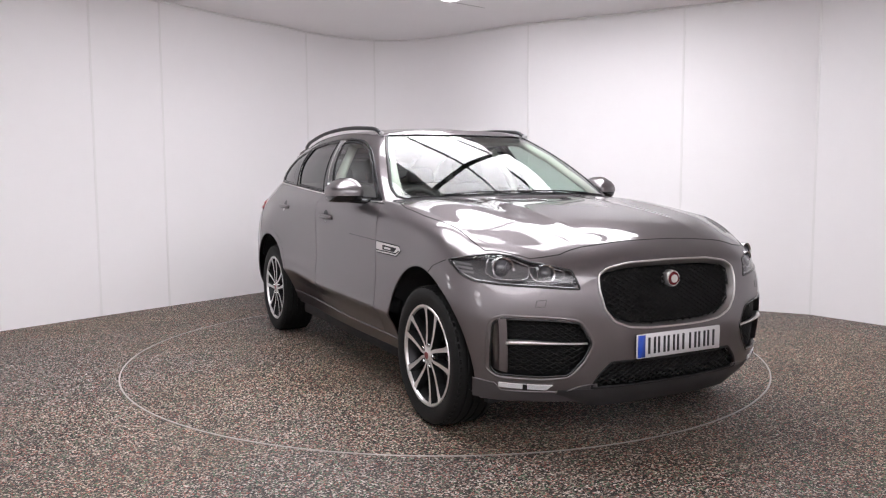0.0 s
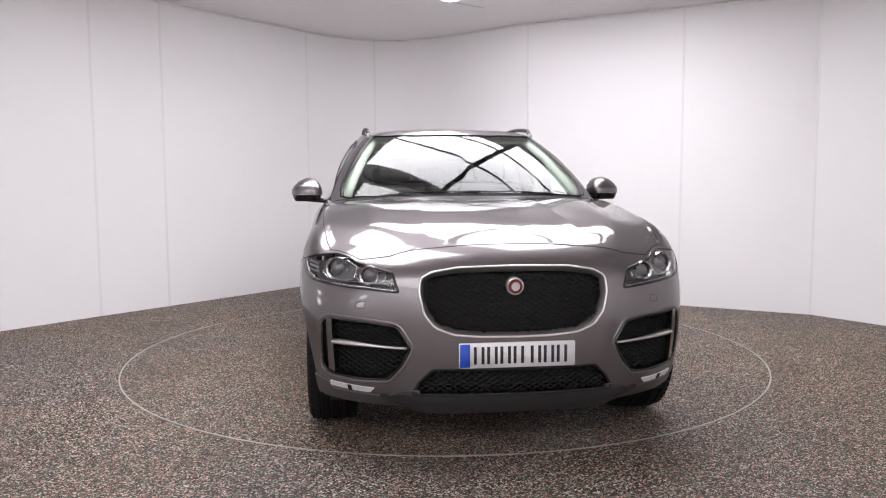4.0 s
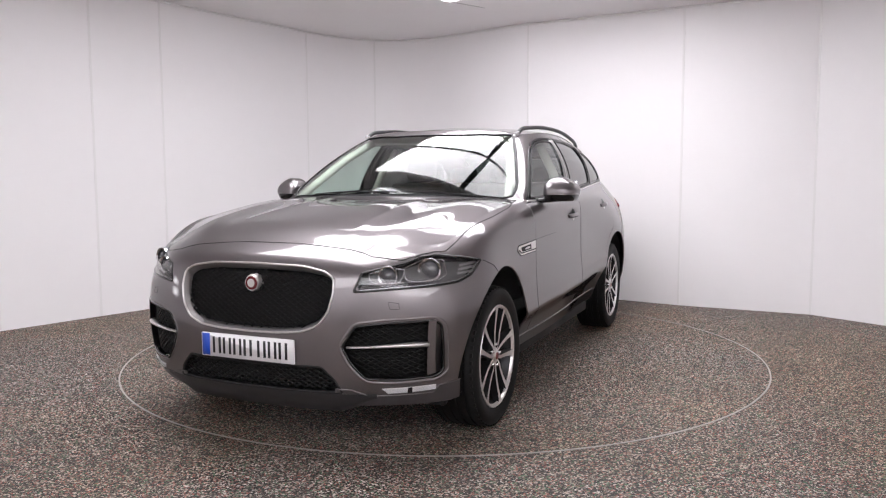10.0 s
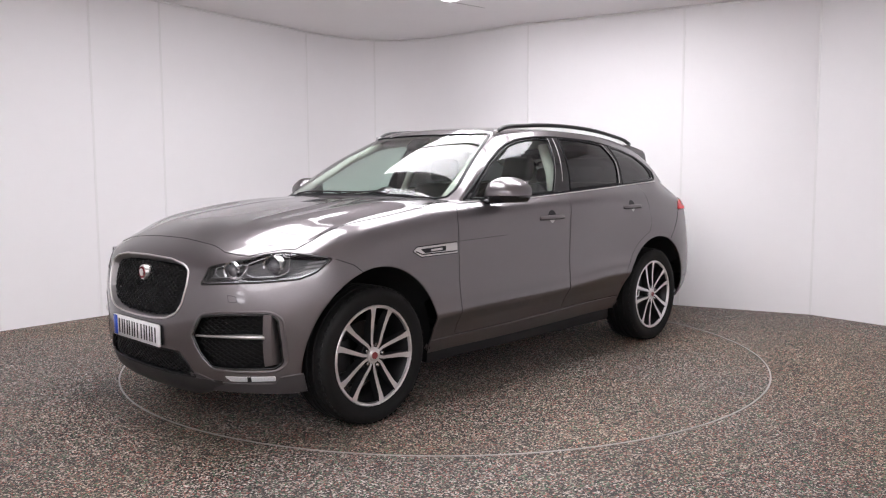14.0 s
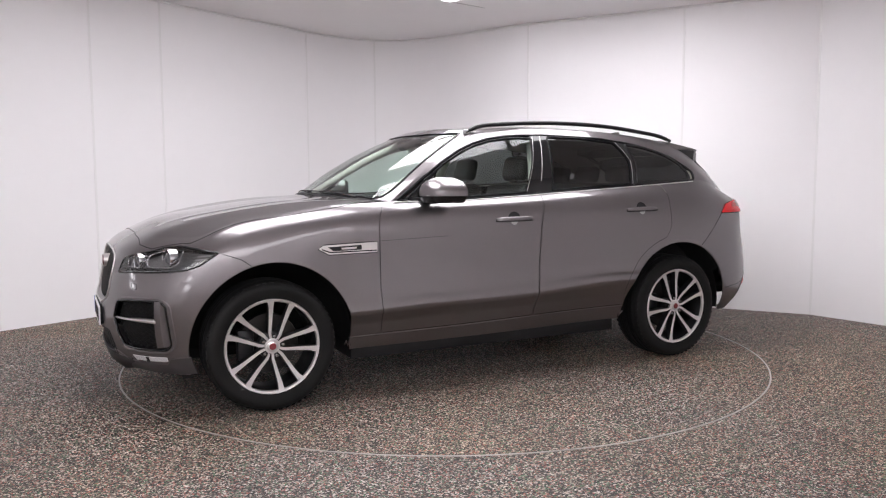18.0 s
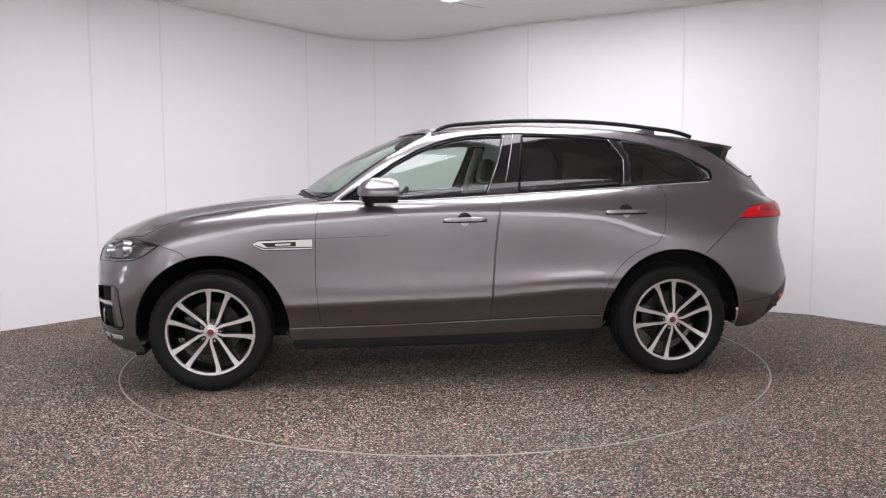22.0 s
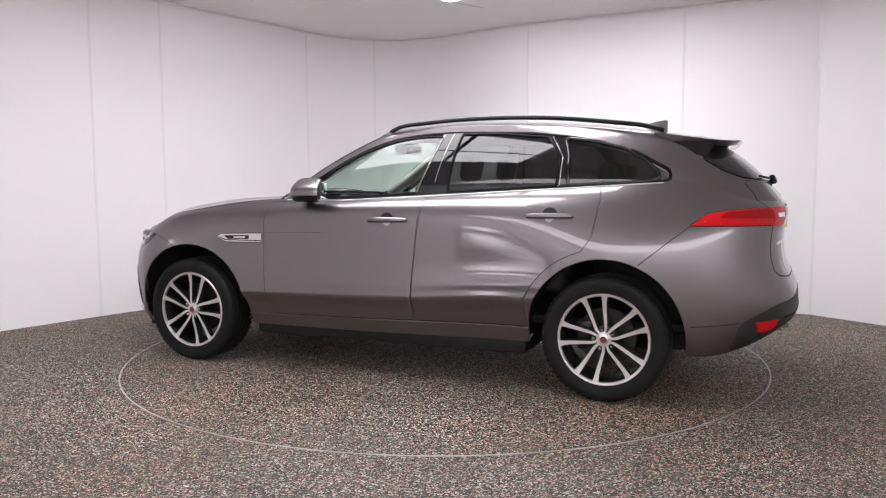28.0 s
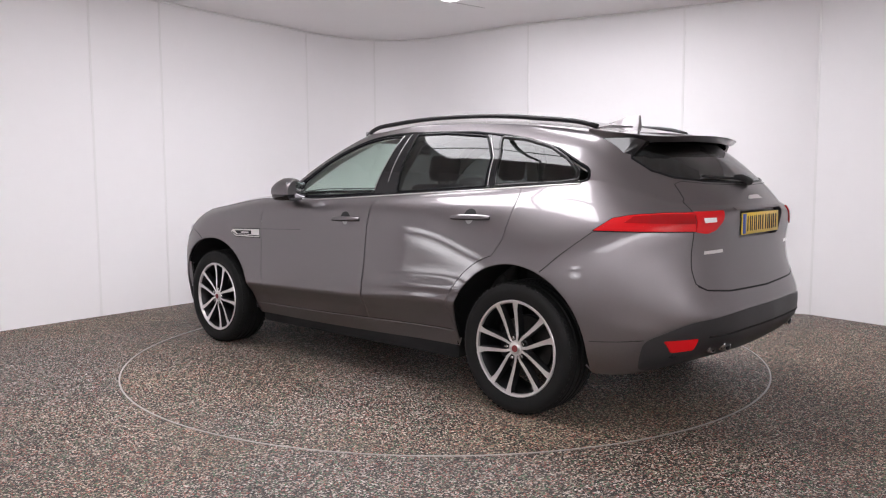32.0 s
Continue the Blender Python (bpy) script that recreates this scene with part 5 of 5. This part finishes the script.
            fin.faces.new((p0[i], p1[i], p1[j], p0[j]))
        bmesh.ops.recalc_face_normals(fin, faces=fin.faces)
        part("spoiler_fin", fin, GLOSS, sp, "gloss black side fin", False)
    # aerial fin
    bm = bmesh.new()
    rows = []
    for x, h, w in ((-1.45, .001, .006), (-1.50, .020, .024), (-1.55, .042, .028), (-1.60, .062, .028), (-1.648, .076, .026), (-1.66, .074, .024)):
        z = TOP.at((x, 0))[0].z - .004
        rows.append([bm.verts.new(p) for p in ((x, -w, z), (x, -w * .55, z + h * .6), (x, -.007, z + h), (x, .007, z + h), (x, w * .55, z + h * .6), (x, w, z))])
    for p, q in zip(rows, rows[1:]):
        for i in range(5):
            bm.faces.new((p[i], q[i], q[i + 1], p[i + 1]))
    bm.faces.new(rows[-1])
    bm.faces.new(rows[0][::-1])
    bmesh.ops.recalc_face_normals(bm, faces=bm.faces)
    part("aerial_fin", soften(bm, 40), PAINT, CAR, "grey shark-fin aerial")


def door_mirrors():
    def make(side):
        def shell(keep, grow_by=0.0):
            bm = bmesh.new()
            bmesh.ops.create_uvsphere(bm, u_segments=40, v_segments=24, radius=1)
            for v in bm.verts:
                x, y, z = v.co
                # squarer than a ball, cut flat at the back
                s = lambda c, p: math.copysign(abs(c) ** p, c)
                x, y, z = s(x, .60), s(y, .62), s(z, .66)
                x, z = max(x, -.72), max(z, -.80)
                y2 = y * (1 - .30 * max(z, 0) ** 1.5)
                x2 = x * (1 - .28 * max(z, 0) ** 1.5) if x > 0 else x
                v.co = (.425 + x2 * (.125 + grow_by) - .025 * y, .990 + y2 * (.098 + grow_by), 1.188 + z * (.085 + grow_by) * (1 - .26 * max(y, 0) * (z > 0)))
            cut_z = 1.164
            bmesh.ops.bisect_plane(bm, geom=bm.verts[:] + bm.edges[:] + bm.faces[:], plane_co=(0, 0, cut_z), plane_no=(0, 0, 1 if keep == "low" else -1), clear_outer=True)
            holes = [e for e in bm.edges if e.is_boundary]
            bmesh.ops.holes_fill(bm, edges=holes)
            bmesh.ops.recalc_face_normals(bm, faces=bm.faces)
            return soften(flip(bm) if side < 0 else bm, 45)
        m = part("door_mirror", shell("high"), PAINT, CAR, "grey door mirror with a black underside")
        part("mirror_base", shell("low", -.004), GLOSS, m, "black lower mirror shell")
        arm = tube([(.50, .835, 1.128), (.49, .88, 1.128), (.47, .93, 1.130), (.46, .99, 1.136)], [.034, .030, .028, .026], False, 10, .55)
        part("mirror_arm", flip(arm) if side < 0 else arm, GLOSS, m, "black mirror arm")
        part("mirror_glass", box((.006, .150, .105), (.3385, .988 * side, 1.194), .002), mat("mirror_silver", (.8, .82, .84), .02, 1.0), m, "mirror glass")
        ind = tube([tuple(p) for p in smooth_curve([(.540, .925, 1.168), (.545, .98, 1.168), (.515, 1.055, 1.168), (.44, 1.083, 1.168)], 14)], .004, False, 6)
        part("indicator", flip(ind) if side < 0 else ind, CHROME, m, "slim indicator strip")
    both(make)


def wheel(x, side, turn):
    w = .128
    rim = lathe([(.258, .115), (.263, .110), (.258, .098), (.242, .080), (.238, .0), (.244, -.10), (.262, -.115), (.268, -.12)], 72)
    prof = [(.257, .104), (.264, .1165), (.285, .122), (.310, .128), (.332, .125), (.346, .114), (.354, .100), (.358, .094),
            (.360, .075), (.353, .072), (.353, .064), (.360, .061), (.360, .028), (.353, .025), (.353, .015), (.360, .012), (.360, -.012), (.353, -.015), (.353, -.025), (.360, -.028),
            (.360, -.061), (.353, -.064), (.353, -.072), (.360, -.075), (.358, -.094), (.346, -.114), (.332, -.125), (.310, -.128), (.285, -.122), (.262, -.110)]
    m = Matrix.Translation((x, .815 * side, .360)) @ Matrix.Rotation(0 if side > 0 else math.pi, 4, "Z")
    hub = part("wheel", rim, ALLOY_DARK, CAR, "twin-spoke alloy wheel")
    hub.matrix_basis = m
    tyre = part("tyre", lathe(prof, 96), RUBBER, hub, "black road tyre")
    # shoulder blocks
    bms = []
    for k in range(60):
        a = k * math.tau / 60
        for o in (.096, -.096):
            b = box((.022, .034, .008), (0, o, 0), .002, 1)
            bmesh.ops.transform(b, matrix=Matrix.Rotation(-a, 4, "Y") @ Matrix.Translation((0, 0, .3508)), verts=b.verts)
            bms.append(b)
    part("tread", merged(*bms), RUBBER, tyre, "blocky tread shoulders")["kind"] = "stuff"
    part("rim_lip", lathe([(.244, .104), (.248, .1165), (.259, .1185), (.264, .112)], 72), ALLOY, hub, "machined rim lip")
    part("brake_disc", lathe([(.06, .005), (.165, .005), (.168, 0), (.168, -.025), (.06, -.025)], 48), DISC, hub, "steel brake disc")
    part("caliper", box((.09, .06, .17), (.125, -.012, .0), .015), ALLOY_DARK, hub)
    for k in range(5):
        mid = radians(turn + 72 * k)
        for s in (1, -1):
            bm = bmesh.new()
            # radius, offset from the pair's middle, inner and outer half width, face height, depth
            prof2 = ((.040, .0175, .0080, .0080, .104, .050), (.065, .0275, .0080, .0085, .105, .050), (.115, .0350, .0092, .0098, .104, .048), (.170, .0435, .0105, .0115, .107, .044),
                     (.200, .0480, .0112, .0135, .110, .040), (.228, .0525, .0120, .0200, .113, .034), (.250, .0555, .0130, .0380, .1155, .022))
            rows = []
            for r, off, wi, wo, y, dep in prof2:
                c = s * off
                lo, hi = (c - wi, c + wo) if s > 0 else (c - wo, c + wi)
                rows.append([bm.verts.new(q) for q in ((r, y, lo), (r, y, hi), (r, y - dep, hi + .003), (r, y - dep, lo - .003))])
            for a, b in zip(rows, rows[1:]):
                for q in range(4):
                    f = bm.faces.new((a[q], a[(q + 1) % 4], b[(q + 1) % 4], b[q]))
                    f.material_index = 0 if q == 0 else 1
            bm.faces.new(rows[0]), bm.faces.new(rows[-1])
            bmesh.ops.recalc_face_normals(bm, faces=bm.faces)
            bmesh.ops.transform(bm, matrix=Matrix.Rotation(-mid, 4, "Y"), verts=bm.verts)
            o = part("spoke", soften(bm, 30), ALLOY, hub)
            o.data.materials.append(ALLOY_DARK)
    part("hub_face", lathe([(.0001, .100), (.036, .100), (.040, .094), (.072, .085), (.076, .04)], 40), ALLOY_DARK, hub, "dark hub")
    part("hub_ring", lathe([(.030, .104), (.036, .106), (.042, .104), (.043, .096)], 40), ALLOY, hub, "machined ring round the cap")
    cap = part("centre_cap", lathe([(.0001, .112), (.026, .112), (.031, .108), (.032, .09)], 32), CHROME, hub, "silver centre cap")
    part("cap_badge", lathe([(.0001, .1145), (.018, .1145), (.020, .110)], 24), mat("cap_red", (.24, .05, .055), .3, .5), cap, "red cap badge")
    for k in range(5):
        a = radians(turn + 72 * k)
        n = lathe([(.0001, .112), (.007, .112), (.0095, .108), (.0105, .08)], 10)
        bmesh.ops.translate(n, vec=(.058 * math.cos(a), 0, .058 * math.sin(a)), verts=n.verts)
        part("wheel_nut", n, BRIGHT, hub)


def seat(x, y, wide, rear=False):
    s = part("seat", box((.50, wide, .17), (x + .22, y, .60 if not rear else .66), .05, 4, Matrix.Rotation(radians(-6), 4, "Y")), LEATHER, CAR, "black leather seat")
    lean = Matrix.Rotation(radians(-20 if not rear else -24), 4, "Y")
    part("backrest", box((.13, wide * .96, .62), (x - .10, y, .93), .05, 4, lean), LEATHER, s, "upright leather backrest")
    for hy in ((y,) if not rear else (y - wide * .3, y, y + wide * .3)):
        part("headrest", box((.09, .25, .17 if not rear else .13), (x - .23, hy, 1.33 if not rear else 1.29), .04, 4, Matrix.Rotation(radians(-12), 4, "Y")), LEATHER, s, "padded headrest")
        for o in (-.05, .05):
            part("headrest_post", tube([(x - .20, hy + o, 1.16), (x - .225, hy + o, 1.27)], .006), BRIGHT, s)


def cabin():
    part("cabin_floor", box((3.0, 1.5, .05), (-.75, 0, .42), .01), DASH, CAR, "dark cabin carpet")
    part("underbody", box((1.92, 1.66, .12), (0, 0, .275), .02), BLACK, CAR, "dark underbody")
    part("underbody", box((3.85, 1.10, .17), (.02, 0, .335), .02), BLACK, CAR, "dark underbody")
    part("engine_cover", box((1.05, 1.0, .42), (1.42, 0, .66), .05), BLACK, CAR)
    part("bulkhead", box((.06, 1.55, .60), (.80, 0, .74), .01), BLACK, CAR)
    d = part("dashboard", box((.46, 1.48, .22), (.58, 0, .99), .06, 4, Matrix.Rotation(radians(-4), 4, "Y")), DASH, CAR, "dark soft-touch dashboard")
    part("instrument_hood", box((.22, .36, .10), (.42, -.37, 1.10), .04, 4), DASH, d, "instrument hood")
    part("screen", box((.012, .22, .13), (.345, 0, 1.03), .004), GLOSS, d, "dark centre screen")
    for y in (-.62, -.14, .14, .62):
        part("air_vent", box((.01, .14, .05), (.34, y, 1.04), .004), GLOSS, d)
    part("centre_console", box((.95, .24, .28), (-.05, 0, .60), .04, 3), DASH, CAR, "centre console")
    # steering wheel on the car's right side
    c, tilt = Vector((.24, -.37, 1.03)), Matrix.Rotation(radians(-26), 4, "Y")
    ring = [tuple(c + tilt @ Vector((0, .185 * math.cos(a), .18 * math.sin(a)))) for a in np.linspace(0, math.tau, 48, endpoint=False)]
    s = part("steering_wheel", tube(ring, .016, True, 10, up=(1, 0, 0)), LEATHER, CAR, "black leather steering wheel")
    part("boss", box((.05, .16, .11), c, .03, 3, tilt), DASH, s)
    for e in ((0, .17, .02), (0, -.17, .02), (0, 0, -.17)):
        part("wheel_spoke", tube([tuple(c), tuple(c + tilt @ Vector(e))], .015, False, 8), CHROME, s, "silver spoke")
    part("column", tube([tuple(c), (.5, -.37, .93)], .04, False, 12), DASH, s)
    seat(-.22, .37, .52)
    seat(-.22, -.37, .52)
    seat(-1.12, 0, 1.28, True)
    part("parcel_shelf", box((.72, 1.16, .03), (-1.72, 0, 1.12), .01), LEATHER, CAR, "black load cover")
    part("load_side", box((.8, .04, .7), (-1.72, .64, .8), .01), DASH, CAR)
    part("load_side", box((.8, .04, .7), (-1.72, -.64, .8), .01), DASH, CAR)
    mm = part("interior_mirror", box((.035, .25, .075), (.145, 0, 1.475), .015, 3), GLOSS, CAR, "dark interior mirror")
    part("mirror_mount", box((.16, .11, .05), (.20, 0, 1.515), .02, 3, Matrix.Rotation(radians(30), 4, "Y")), DASH, mm)
    for y in (.36, -.36):
        part("sun_visor", box((.16, .40, .018), (-.02, y, 1.535), .008, 2, Matrix.Rotation(radians(14), 4, "Y")), CREAM, CAR, "cream sun visor")


cabin_lining()
pillar_linings()
doors()
bonnet()
glass_screens()
front_end()
headlights()
plate_bars(CAR, 2.266, .437, PLATE_WHITE, PLATE_BLACK)
part("plate_plinth", box((.03, .50, .10), (2.245, 0, .493), .006), BLACK, CAR, "black plate mount")
rear_end()
door_mirrors()
for wx in (1.437, -1.437):
    for ws in (1, -1):
        wheel(wx, ws, {(1.437, 1): 30.4, (-1.437, 1): 5.0, (1.437, -1): 31.0}.get((wx, ws), 85))
cabin()


# ---- what turns: the disc and the car on it ----
def motions():
    rows_table, rows_car = [], []
    for k, h in enumerate(HEADING):
        turn = Matrix.Rotation(radians(h), 4, "Z")
        rows_table.append((k * 2.0, turn))
        rows_car.append((k * 2.0, turn @ Matrix.Translation((CAR_X, CAR_Y, 0))))
    walk(TABLE, rows_table)
    walk(CAR, rows_car)


motions()
